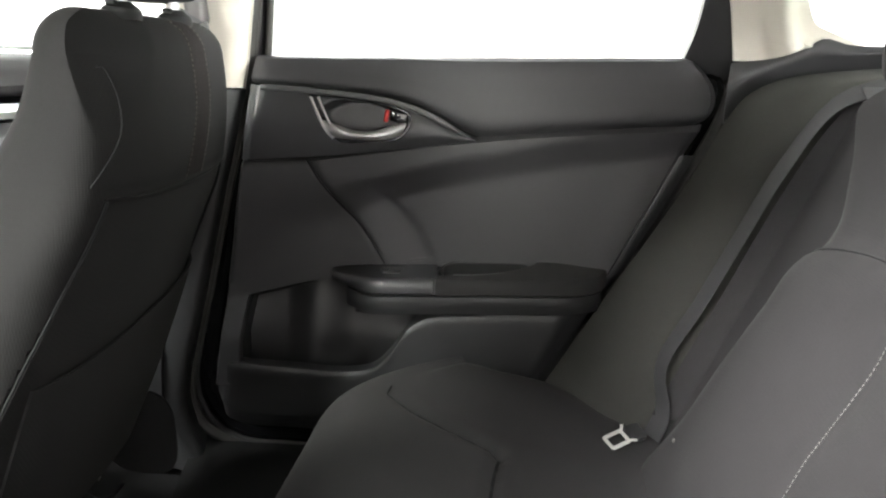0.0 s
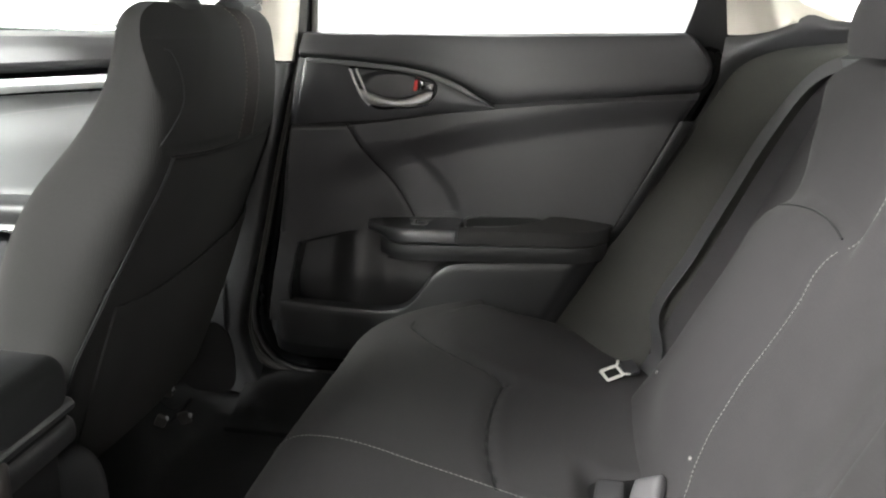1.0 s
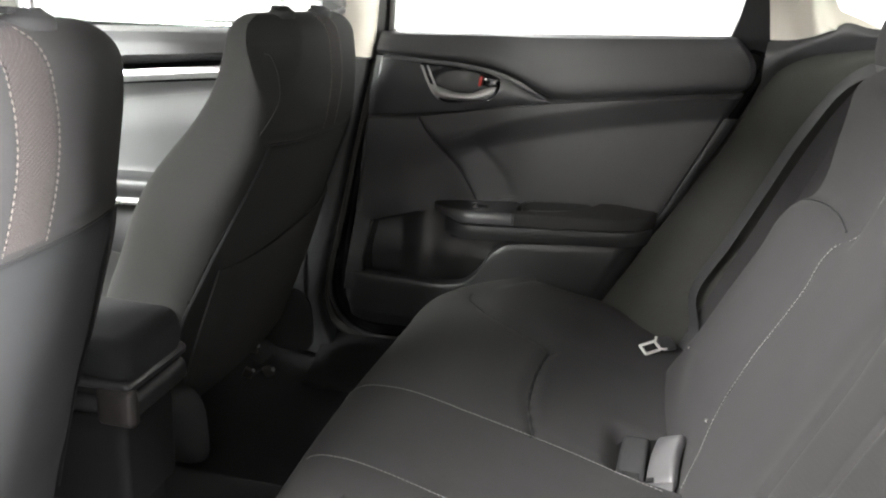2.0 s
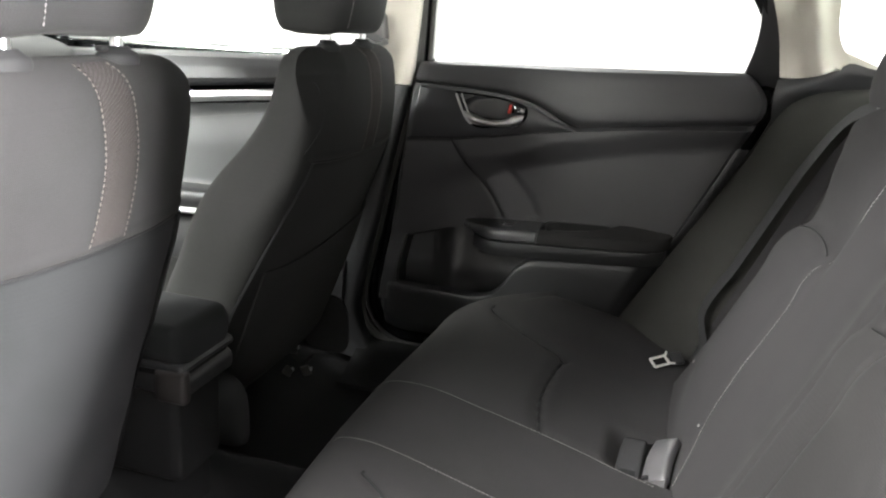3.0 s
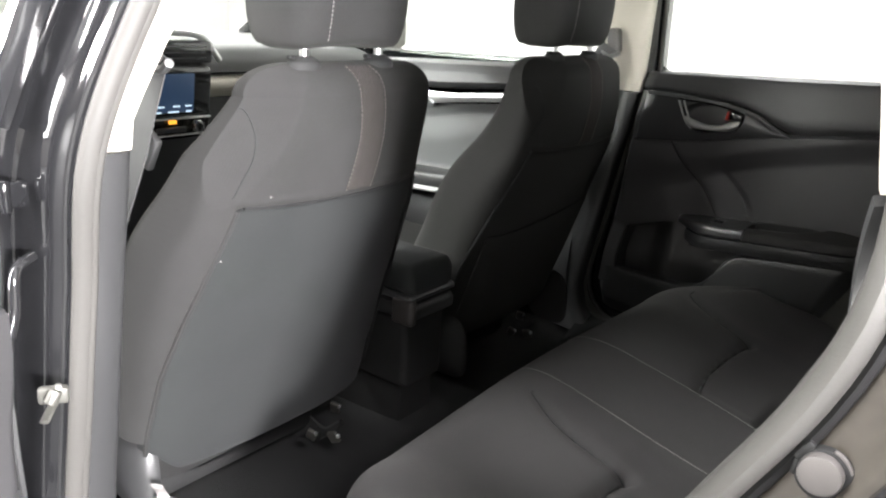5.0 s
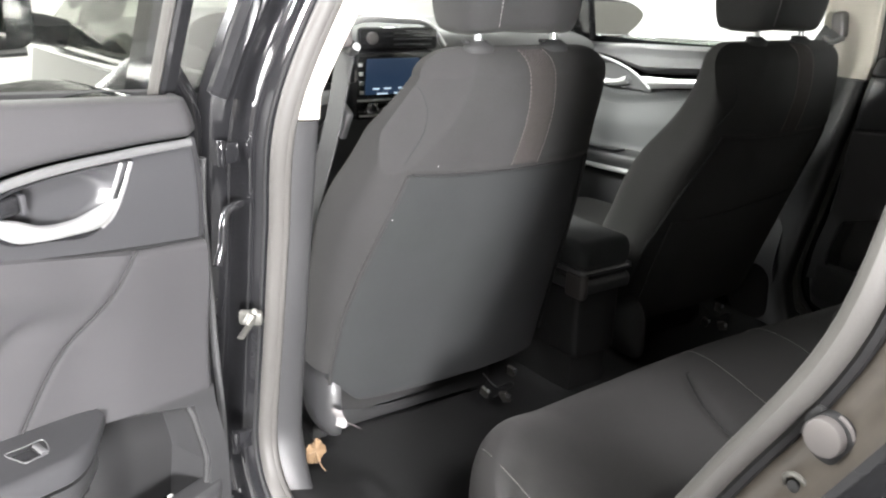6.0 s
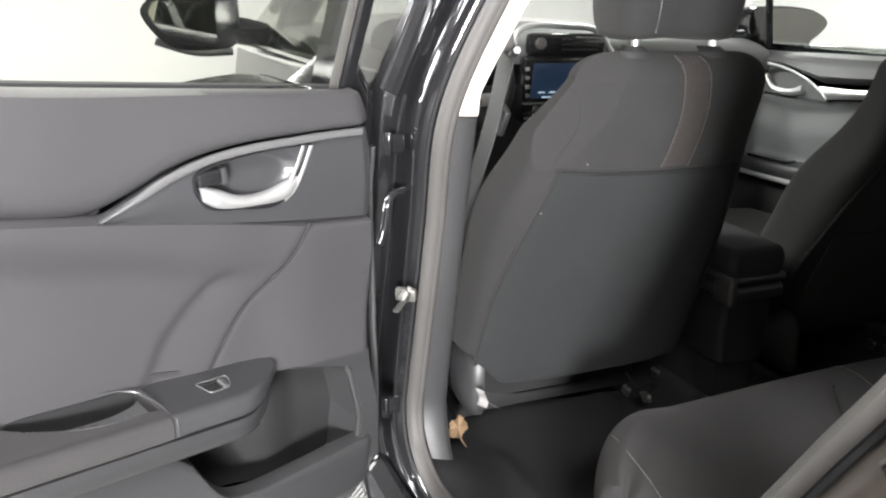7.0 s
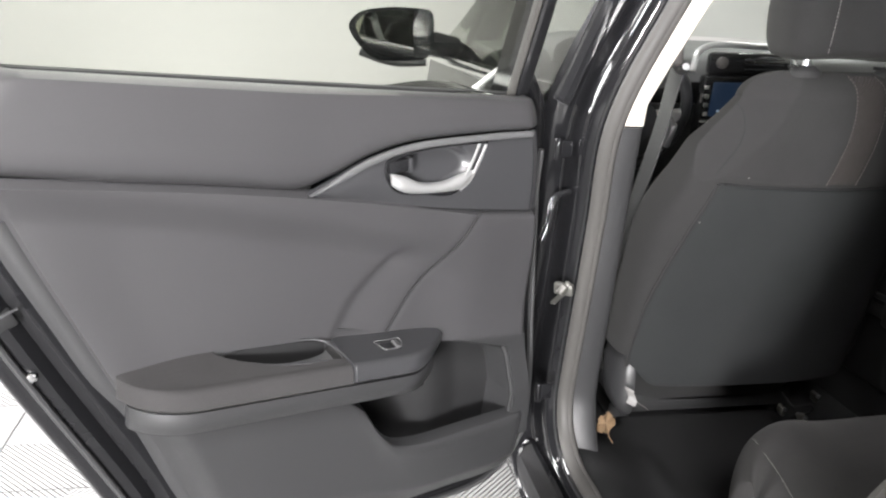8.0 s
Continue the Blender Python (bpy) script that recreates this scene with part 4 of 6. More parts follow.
        return at(x, bot + h * (math.cos(a) ** 0.8), D * (0.80 + 0.20 * math.sin(a) ** 0.7))

    ar = part("armrest", sheet(lambda u, w: arm(-0.022 + 0.274 * u, w, True), 110, 70, (0, 0.004, -0.004)), CLOTH, door, "dark cloth armrest pad")
    ab = part("armrest_bezel", sheet(lambda u, w: arm(A0 + 0.172 * u, w, False) + Vector((0, -0.0015, 0.002)), 30, 24, (0, 0.004, -0.004)), SATIN, door, "satin black switch bezel")
    sx, sz = -0.094, 0.6163
    sw = part("window_switch", rbox(at(sx, sz, 0.039), (0.030, 0.016, 0.006), 0.002, (9, -3, 0)), GLOSSY, ab, "gloss black window switch")
    part("switch_edge", tube([at(sx + a, sz + 0.0042 - 0.16 * b, 0.039 + b) for a, b in ((-0.019, -0.009), (0.0, -0.010), (0.019, -0.011), (0.016, 0.0), (0.012, 0.010), (0.0, 0.0105), (-0.012, 0.010))], 0.0007, 36, 6, closed=True), SATIN_LIGHT, ab)
    part("switch_tab", rbox(at(sx - 0.010, sz + 0.003, 0.039), (0.007, 0.016, 0.004), 0.001, (9, -12, 0)), SATIN_LIGHT, sw)
    rim = [(0.140, -0.004), (0.10, 0.000), (0.05, 0.002), (0.012, 0.005), (-0.008, 0.014), (-0.018, 0.030), (-0.024, 0.048), (-0.026, 0.060)]
    part("pull_cup_rim", tube([at(x, 0.6335 + 0.055 * x - 0.27 * max(0, d), d) for x, d in rim] + [arm(-0.026, w, False) + Vector((0, -0.002, 0.001)) for w in (0.75, 0.9, 1.0)], 0.0016, 60, 8), SATIN, ar)
    # cup floor in a lighter satin, for the light that reaches it
    part("pull_cup", sheet(lambda u, v: at(-0.016 + 0.146 * u, 0.602 + 0.055 * (-0.016 + 0.146 * u) + 0.010 * (2 * u - 1) ** 4 - 0.006 * v, 0.002 + cup(-0.016 + 0.146 * u) * v), 24, 6, (0, 0, -0.003)), SATIN_LIGHT, ar, "satin pull cup floor, lightened for the light on it")
    # black sheet stands in for shade on the cup's back wall
    part("pull_cup_shade", sheet(lambda u, v: at(-0.012 + 0.142 * u, 0.586 + (0.043 - 0.006 * (2 * u - 1) ** 8) * v + 0.055 * (-0.012 + 0.142 * u), 0.0058), 16, 6, (0, 0.003, 0)), DARK, ar, "black sheet for the shade in the pull cup")

    front_rim = [(0.004, 0.0475), (0.02, 0.0478), (0.04, 0.0470), (0.08, 0.0395), (0.115, 0.0255), (0.139, 0.0075)]
    part("cup_front_rim", tube([at(x, 0.6245 + 0.055 * x - 0.11 * d + 0.0012, d) for x, d in front_rim], 0.0014, 40, 8), SATIN, ar)

    def band(u, v):
        x = -0.165 + 0.41 * u
        top = 0.594 + 0.055 * x + 0.012 * smooth01((-0.12 - x) / 0.07)
        return at(x, top - (0.004 + 0.030 * v), reach(x) * (0.985 - 0.10 * v) + 0.003 * math.sin(math.pi * v))

    part("armrest_band", sheet(band, 60, 10, (0, 0.012, 0.0)), PLASTIC, door)
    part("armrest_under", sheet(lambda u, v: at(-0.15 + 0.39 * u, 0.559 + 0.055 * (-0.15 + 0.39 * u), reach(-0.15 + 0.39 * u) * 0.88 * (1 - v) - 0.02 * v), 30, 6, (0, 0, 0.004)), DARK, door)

    # storage pocket
    p_left = profile([(0.40, -0.391), (0.466, -0.383), (0.572, -0.372), (0.611, -0.357)])
    p_front = profile([(0.40, -0.342), (0.474, -0.345), (0.556, -0.332), (0.62, -0.324)])

    def pocket(u, v):
        z = 0.40 + 0.19 * v
        for _ in range(3):
            x = profile([(0, p_left(z)), (0.12, p_front(z) - 0.002), (0.19, p_front(z) + 0.001), (1, -0.007)])(u)
            top = 0.573 + 0.192 * (x + 0.371)
            line = min(0.556 + 0.298 * (x + 0.332), top - 0.006)
            z = profile([(0, 0.40), (0.75, line - 0.003), (0.84, line + 0.001), (1, top)])(v)
        hollow = smooth01((u - 0.125) / 0.045) * smooth01((0.84 - v) / 0.09)
        cupped = 0.012 * smooth01(1 - abs(x + 0.225) / 0.06) - 0.006 * smooth01((x + 0.19) / 0.06)
        frame_d = 0.002 + 0.008 * smooth01((-0.16 - x) / 0.10) + 0.018 * smooth01((0.57 - z) / 0.10)
        return at(x, z, frame_d - (0.070 - cupped) * hollow - 0.02 * smooth01((0.02 - u) / 0.02) ** 2)

    pk = part("pocket", sheet(pocket, 120, 90, IN), PLASTIC, door, "black moulded door pocket")
    # extra sheet over the hollow; near door's is black to paint its shade
    part("pocket_shade_sheet", sheet(lambda u, v: pocket(0.175 + 0.825 * u, 0.79 * v) + Vector((0.0008, -0.0012, 0)), 80, 60, (0, 0.0008, 0)), DARK if tint == "near" else PLASTIC, pk, "pocket sheet, black on the open door for its shade")

    rim_u = [(0.135, 0.04 + 0.072 * k) for k in range(10)] + [(0.139, 0.745), (0.150, 0.785), (0.172, 0.812)] + [(0.20 + 0.075 * k, 0.818) for k in range(8)]
    part("pocket_rim", tube([pocket(u, v) + Vector((0, -0.0010, 0)) for u, v in rim_u], 0.0045, 90, 10), LINING, pk, "rounded black pocket rim")

    lip = curve([(-0.388, 0, 0.447), (-0.33, 0, 0.4455), (-0.25, 0, 0.4435), (-0.160, 0, 0.443), (-0.120, 0, 0.453), (-0.092, 0, 0.482), (-0.064, 0, 0.526), (-0.030, 0, 0.549), (0.03, 0, 0.556), (0.228, 0, 0.573)])
    foot = curve([(-0.392, 0, 0.352), (-0.37, 0, 0.328), (-0.25, 0, 0.318), (0.00, 0, 0.322), (0.115, 0, 0.332)])

    def low(u, v):
        a, b = foot(u), lip(u)
        p = a.lerp(b, v)
        tail = 0.020 * smooth01((u - 0.94) / 0.06)
        return at(p.x, p.z, profile([(0, 0.0), (0.25, 0.020), (0.85, 0.034), (0.95, 0.034), (0.985, 0.029), (1.0, 0.018)])(v) - tail - 0.03 * smooth01((0.05 - u) / 0.05) * 0.8)

    part("lower_panel", sheet(low, 70, 30, IN), PLASTIC, door, "black plastic lower panel")
    rim_z = curve([(0.362, 0, 0.825), (0.330, 0, 0.758), (0.296, 0, 0.690), (0.262, 0, 0.622), (0.228, 0, 0.573), (0.175, 0, 0.455), (0.115, 0, 0.332)])
    part("rear_edge_trim", sheet(lambda u, v: Vector((rim_z(v).x - 0.020 + 0.034 * u, 0.702 - 0.012 * math.sin(math.pi * u * 0.7) + 0.014 * u, rim_z(v).z)), 6, 24, IN), PLASTIC, door)

    # painted shell: flange round the trim, edges and outer skin
    loop = curve([(-0.326, 0, 0.925), (-0.344, 0, 0.785), (-0.370, 0, 0.58), (-0.391, 0, 0.42), (-0.389, 0, 0.355), (-0.36, 0, 0.322), (-0.25, 0, 0.312), (0.02, 0, 0.315), (0.118, 0, 0.328),
                  (0.175, 0, 0.450), (0.285, 0, 0.660), (0.385, 0, 0.870), (0.407, 0, 0.925), (0.398, 0, 0.950), (0.33, 0, 0.936), (0.0, 0, 0.920)], closed=True)

    def shell(u, v):
        p = loop(u)
        t = loop((u + 0.005) % 1) - loop((u - 0.005) % 1)
        nrm = Vector((t.z, 0, -t.x)).normalized()
        if nrm.dot(p - Vector((0.0, 0, 0.65))) < 0:
            nrm = -nrm
        s = curve([(-0.006, 0.712, 0), (0.008, 0.732, 0), (0.020, 0.748, 0), (0.034, 0.748, 0), (0.042, 0.738, 0), (0.066, 0.742, 0), (0.082, 0.750, 0), (0.089, 0.775, 0), (0.091, 0.812, 0), (0.086, 0.832, 0)])(v)
        up = max(0.0, min(1.0, (p.z - 0.87) / 0.03)) if -0.322 < p.x < 0.380 else 0.0
        out = s.x * (1 - up) * (0.74 if p.x < -0.22 else 1.0)
        return p + nrm * out + Vector((0, s.y - 0.0, 0))

    part("door_shell", sheet(shell, 120, 21, (0, 0.003, 0), close_u=True), PAINT, door, "black painted door edge")

    def flange_path(s):
        return shell(s, 0.47) + Vector((0, -0.004, 0))

    part("door_seal", sweep(lambda s: flange_path(0.03 + 0.80 * s), lambda s: ring(0.0045, 0.006, 8), 90, up=(0, 1, 0)), RUBBER, door, "black rubber door seal")

    def loop_at(u, v):
        z = 0.262 + 0.668 * v
        lead = profile([(0.262, -0.40), (0.36, -0.448), (0.58, -0.430), (0.785, -0.404), (0.947, -0.385)])(z)
        tail = profile([(0.262, 0.15), (0.33, 0.215), (0.45, 0.268), (0.66, 0.375), (0.87, 0.468), (0.947, 0.475)])(z)
        x = lead + (tail - lead) * u
        return Vector((x, 0.832 + 0.045 * math.sin(math.pi * (0.10 + 0.80 * v)) * math.sin(math.pi * (0.04 + 0.92 * u)) ** 0.4 - 0.03 * max(0, v - 0.9) / 0.1, z))

    part("outer_skin", sheet(loop_at, 30, 24, (0, -0.004, 0)), PAINT, door)
    part("outer_handle", tube([(0.20, 0.885, 0.79), (0.25, 0.905, 0.795), (0.33, 0.905, 0.80), (0.38, 0.885, 0.803)], 0.012, 20, 8), PAINT, door)
    lt = part("latch", rbox((0.356, 0.744, 0.697), (0.030, 0.014, 0.022), 0.004, (0, 25, 0)), DARK, door, "dark door latch")
    part("latch_plate", rbox((0.352, 0.736, 0.708), (0.028, 0.004, 0.003), 0.0015, (0, 25, 0)), SATIN, lt)
    part("latch_bolt", drum((0.331, 0.737, 0.628), 0.0065, 0.008, (90, 0, 0)), CHROME, door)

    # window
    def tilt(z):
        return 0.752 - 0.42 * (z - 0.945)

    fpts = [(-0.338, 0.90), (-0.330, 0.945), (-0.310, 1.08), (-0.278, 1.245), (-0.20, 1.30), (0.0, 1.315), (0.16, 1.29), (0.28, 1.20), (0.365, 1.09), (0.412, 0.985)]
    fr = part("window_frame", sweep(curve([(x, tilt(z) + 0.004, z) for x, z in fpts]), lambda s: [(0.012, -0.024), (0.012, 0.020), (0.004, 0.026), (-0.014, 0.026), (-0.014, -0.012), (-0.004, -0.024)], 70, up=(0, 1, 0)), GLOSSY, door, "black window frame")
    part("frame_seal", sweep(curve([(x + 0.017 * (1 if x < -0.1 else -0.4), tilt(z) - 0.018, z) for x, z in fpts[:5]]), lambda s: ring(0.0055, 0.007, 8), 40, up=(0, 1, 0)), RUBBER_LIGHT, fr, "grey window run channel")

    def sail(u, v):
        a = curve([(0.325, 0, 0.915), (0.340, 0, 0.966), (0.354, 0, 1.03), (0.352, 0, 1.10), (0.335, 0, 1.16)])(v)
        b = curve([(0.435, 0, 0.915), (0.425, 0, 0.966), (0.412, 0, 1.03), (0.390, 0, 1.08), (0.345, 0, 1.16)])(v)
        p = a.lerp(b, u)
        return (p.x, tilt(p.z) - 0.036 + 0.02 * v + 0.03 * smooth01((0.965 - p.z) / 0.04), p.z)

    part("sail_trim", sheet(sail, 8, 12, (0, 0.02, 0)), PLASTIC, fr, "black window corner trim")
    pane = part("window_pane", sheet(lambda u, v: ((-0.325 + 0.035 * v) + (0.70 - 0.22 * v * v) * u, tilt(0.93 + 0.38 * v) + 0.004, 0.93 + 0.38 * v), 10, 10, (0, 0.004, 0)), TINTED if tint == "near" else GLASS, door, "clear window glass")
    part("belt_seal", tube([(-0.322, 0.748, 0.939), (0.0, 0.748, 0.952), (0.345, 0.748, 0.967)], 0.006, 20, 8), RUBBER, door)
    return door


CUR[0] = Matrix.Identity(4)
rear_door("closed rear car door with dark grey padded trim", "far")
# the near door stands open, turned about its front hinge
CUR[0] = Matrix(((0.42512, -0.90445, 0.03516, 0.4818), (-0.90445, -0.42297, 0.05532, -0.9598), (0.03516, 0.05532, 0.99785, -0.0239), (0, 0, 0, 1)))
near_door = rear_door("open rear car door with dark grey padded trim", "near")
part("scuff_mark", join(tube([(-0.030, 0.6985, 0.706), (-0.022, 0.6985, 0.699), (-0.016, 0.6985, 0.700), (-0.006, 0.6985, 0.710)], 0.0006, 10, 5)), GREYCAP, near_door, "pale scuff mark")
CUR[0] = MIRRORED
# hinges and door check on the near pillar
hg = part("door_check", tube([(-0.392, 0.785, 0.600), (-0.378, 0.800, 0.596), (-0.360, 0.819, 0.590)], 0.0055, 12, 8, flat=0.5), ZINC, car, "dull steel door check arm")
part("bracket", rbox((-0.392, 0.790, 0.603), (0.012, 0.034, 0.022), 0.004, (0, 8, 35)), ZINC, hg)
part("pin", drum((-0.380, 0.797, 0.606), 0.0075, 0.018, (35, 0, 0), 16, 0.002), ZINC, hg)
part("rivet", drum((-0.386, 0.787, 0.613), 0.0050, 0.012, (0, 60, 20), 14, 0.002), ZINC, hg)
for z in (0.845, 0.40):
    h = part("door_hinge", rbox((-0.406, 0.804, z), (0.012, 0.024, 0.030), 0.004), PAINT, car)
    part("knuckle", drum((-0.402, 0.818, z), 0.006, 0.036), PAINT, h)
part("wiring_boot", tube([(-0.412, 0.79, 0.77), (-0.39, 0.82, 0.765), (-0.372, 0.835, 0.72), (-0.365, 0.845, 0.70)], 0.0065, 20, 10), GLOSSY, car, "black rubber wiring boot")
# dusty painted jamb behind the near opening, wall reflection put into its colour
INSET[0] = 0.047
JAMB = [0.49 + 0.24 * k / 48 for k in range(49)]
part("rear_jamb", sheet(lambda u, v: grown(JAMB[round(u * 48)], 0.0165 + 0.0515 * v, -0.017 + 0.018 * v + 0.002 * math.sin(3.2 * math.pi * v)), 48, 12, (0, 0.0015, 0)), DUST_SHEEN, car, "dusty black door jamb, brown wall reflection painted in")
part("jamb_rubber", sweep(lambda s: grown(0.49 + 0.24 * s, 0.072, 0.004), lambda s: ring(0.0055, 0.007, 8), 60, up=(0, 1, 0)), RUBBER, car, "black rubber edge strip")
# bump stop on the jamb, and a sprung fixing below it
st = part("bump_stop", drum((0.4105, 0.7045, 0.797), 0.0140, 0.015, (90, 0, 0), 36, 0.0025), GREYCAP, car, "round grey plastic bump stop")
part("washer", drum((0.4120, 0.6985, 0.7945), 0.0190, 0.012, (90, 0, 0), 32, 0.003), DARK, st)
part("cup_rim", tube([(0.4110 + 0.0168 * math.cos(a), 0.7025, 0.797 + 0.0168 * math.sin(a)) for a in [radians(75 - 12 * k) for k in range(9)]], 0.0017, 24, 8), GREYCAP, st, "pale plated cup rim")
part("clip", rbox((0.398, 0.700, 0.808), (0.006, 0.010, 0.016), 0.002, (0, 35, 0)), DARK, st)
part("clip", rbox((0.3945, 0.700, 0.795), (0.004, 0.010, 0.012), 0.0015, (0, 10, 0)), DARK, st)
fx = part("fixing", tube([(0.386, 0.699, 0.744), (0.387, 0.703, 0.752), (0.393, 0.704, 0.757), (0.400, 0.703, 0.755), (0.404, 0.699, 0.748)], 0.0022, 20, 8), ZINC, car, "dull plated spring fixing")
part("screw", drum((0.394, 0.700, 0.747), 0.005, 0.008, (90, 0, 0), 16, 0.0015), DARK, fx)
INSET[0] = 0.0
CUR[0] = Matrix.Identity(4)


# ---- front seats ----
REAR = profile([(0.330, -0.478), (0.357, -0.466), (0.45, -0.432), (0.60, -0.376), (0.72, -0.333), (0.80, -0.309), (0.87, -0.302), (0.93, -0.308), (0.965, -0.316), (0.985, -0.322)])
FRONT = profile([(0.330, -0.662), (0.40, -0.649), (0.47, -0.631), (0.563, -0.611), (0.60, -0.593), (0.70, -0.557), (0.755, -0.522), (0.80, -0.478), (0.87, -0.424), (0.93, -0.400), (0.965, -0.392), (0.985, -0.390)])
WIDE = profile([(0.330, 0.264), (0.40, 0.261), (0.563, 0.251), (0.70, 0.245), (0.755, 0.235), (0.80, 0.218), (0.87, 0.209), (0.93, 0.205), (0.985, 0.196)])
P_SIDE = 0.80
SHIFT = profile([(0.33, 0.0), (0.55, 0.008), (0.70, 0.018), (0.80, 0.023), (0.87, 0.016), (0.93, -0.003), (0.965, -0.010), (0.985, -0.010)])
SLOPE = profile([(0.78, 0.26), (0.83, 0.235), (0.87, 0.205), (0.90, 0.190), (0.94, 0.163), (0.965, 0.150), (0.985, 0.145)])  # its outer shoulder
OUTER = [0]  # the driver seat is worn askew towards its door
DOME, CROWN = 0.941, 0.984  # heights at which the top begins to round over, and its crown
SIDE_SEAM = profile([(0.33, 0.236), (0.44, 0.242), (0.55, 0.236), (0.64, 0.222), (0.72, 0.204), (0.81, 0.180)])
CREASE = profile([(0.79, 0.186), (0.806, 0.177), (0.862, 0.137), (0.895, 0.110), (0.918, 0.096), (0.943, 0.083), (0.965, 0.079), (0.99, 0.092)])


@functools.lru_cache(maxsize=None)
def smoothed(fn, z, r=0.03):
    return sum(fn(z + r * k / 3) for k in range(-3, 4)) / 7


def seat_at(a, z):
    """The seat back's surface: a round it from straight behind (0) to its right (90 degrees) and on."""
    h = min(z, DOME)
    lo, hi, w = smoothed(FRONT, h), smoothed(REAR, h), smoothed(WIDE, h)
    c, s = math.cos(a), math.sin(a)
    low = smooth01((0.80 - h) / 0.1)
    px = 0.42 + 0.14 * low
    x = (lo + hi) / 2 + (hi - lo) / 2 * math.copysign(abs(c) ** px, c)
    y = w * math.copysign(abs(s) ** P_SIDE, s)
    if OUTER[0] and y < 0:
        y *= min(1.0, smoothed(SLOPE, h) / w)
    y += OUTER[0] * smoothed(SHIFT, h)
    if c > 0:
        # the outer shoulder folds away along a crease
        x = min(x, hi - (0.52 if OUTER[0] else 0.30) * smooth01((1.0 - z) / 0.03) * smooth01((z - 0.62) / 0.16) * max(0.0, -y - CREASE(z)))
    if z > DOME:
        th = math.asin(min(1.0, (z - DOME) / (CROWN - DOME)))
        k = 1 - math.cos(th)
        x += ((lo + hi) / 2 - 0.004 - x) * k * 0.85
        y *= 1 - (0.50 if OUTER[0] and y < 0 else 0.26) * k
    return Vector((x, y, z))


def back_angle(y, z):
    lo, hi = -1.56, 1.56
    for _ in range(26):
        m = (lo + hi) / 2
        if seat_at(m, z).y < y:
            lo = m
        else:
            hi = m
    return lo


def back_point(y, z, lift=0.001):
    """The point of the rear face at y from the seat's middle, lifted off it."""
    a = back_angle(y, z)
    p = seat_at(a, z)
    n = (seat_at(a + 0.03, z) - seat_at(a - 0.03, z)).cross(seat_at(a, z + 0.004) - seat_at(a, z - 0.004))
    n = n.normalized() if n.length > 1e-9 else Vector((1, 0, 0))
    if n.x < 0:
        n = -n
    return p + n * lift


def side_seam(z, sgn):
    """Where the back panel ends, as an angle."""
    return back_angle(sgn * SIDE_SEAM(z) + OUTER[0] * smoothed(SHIFT, z) * 0.6, z)


def seam_z(y):
    """Height of the seam between the upper cover and the back panel."""
    return 0.800 + 0.011 * (y / 0.226) ** 2


def panel_foot(y):
    return 0.357 + (0.055 * smooth01((-y - 0.175) / 0.075) if OUTER[0] else 0.0)


COVER_ROWS = [0.415 + 0.375 * k / 20 for k in range(20)] + [0.790 + 0.030 * k / 16 for k in range(16)] + [0.820 + 0.130 * k / 16 for k in range(16)]
COVER_ROWS += [DOME + (CROWN - DOME) * math.sin(math.pi / 2 * k / 10) for k in range(11)]


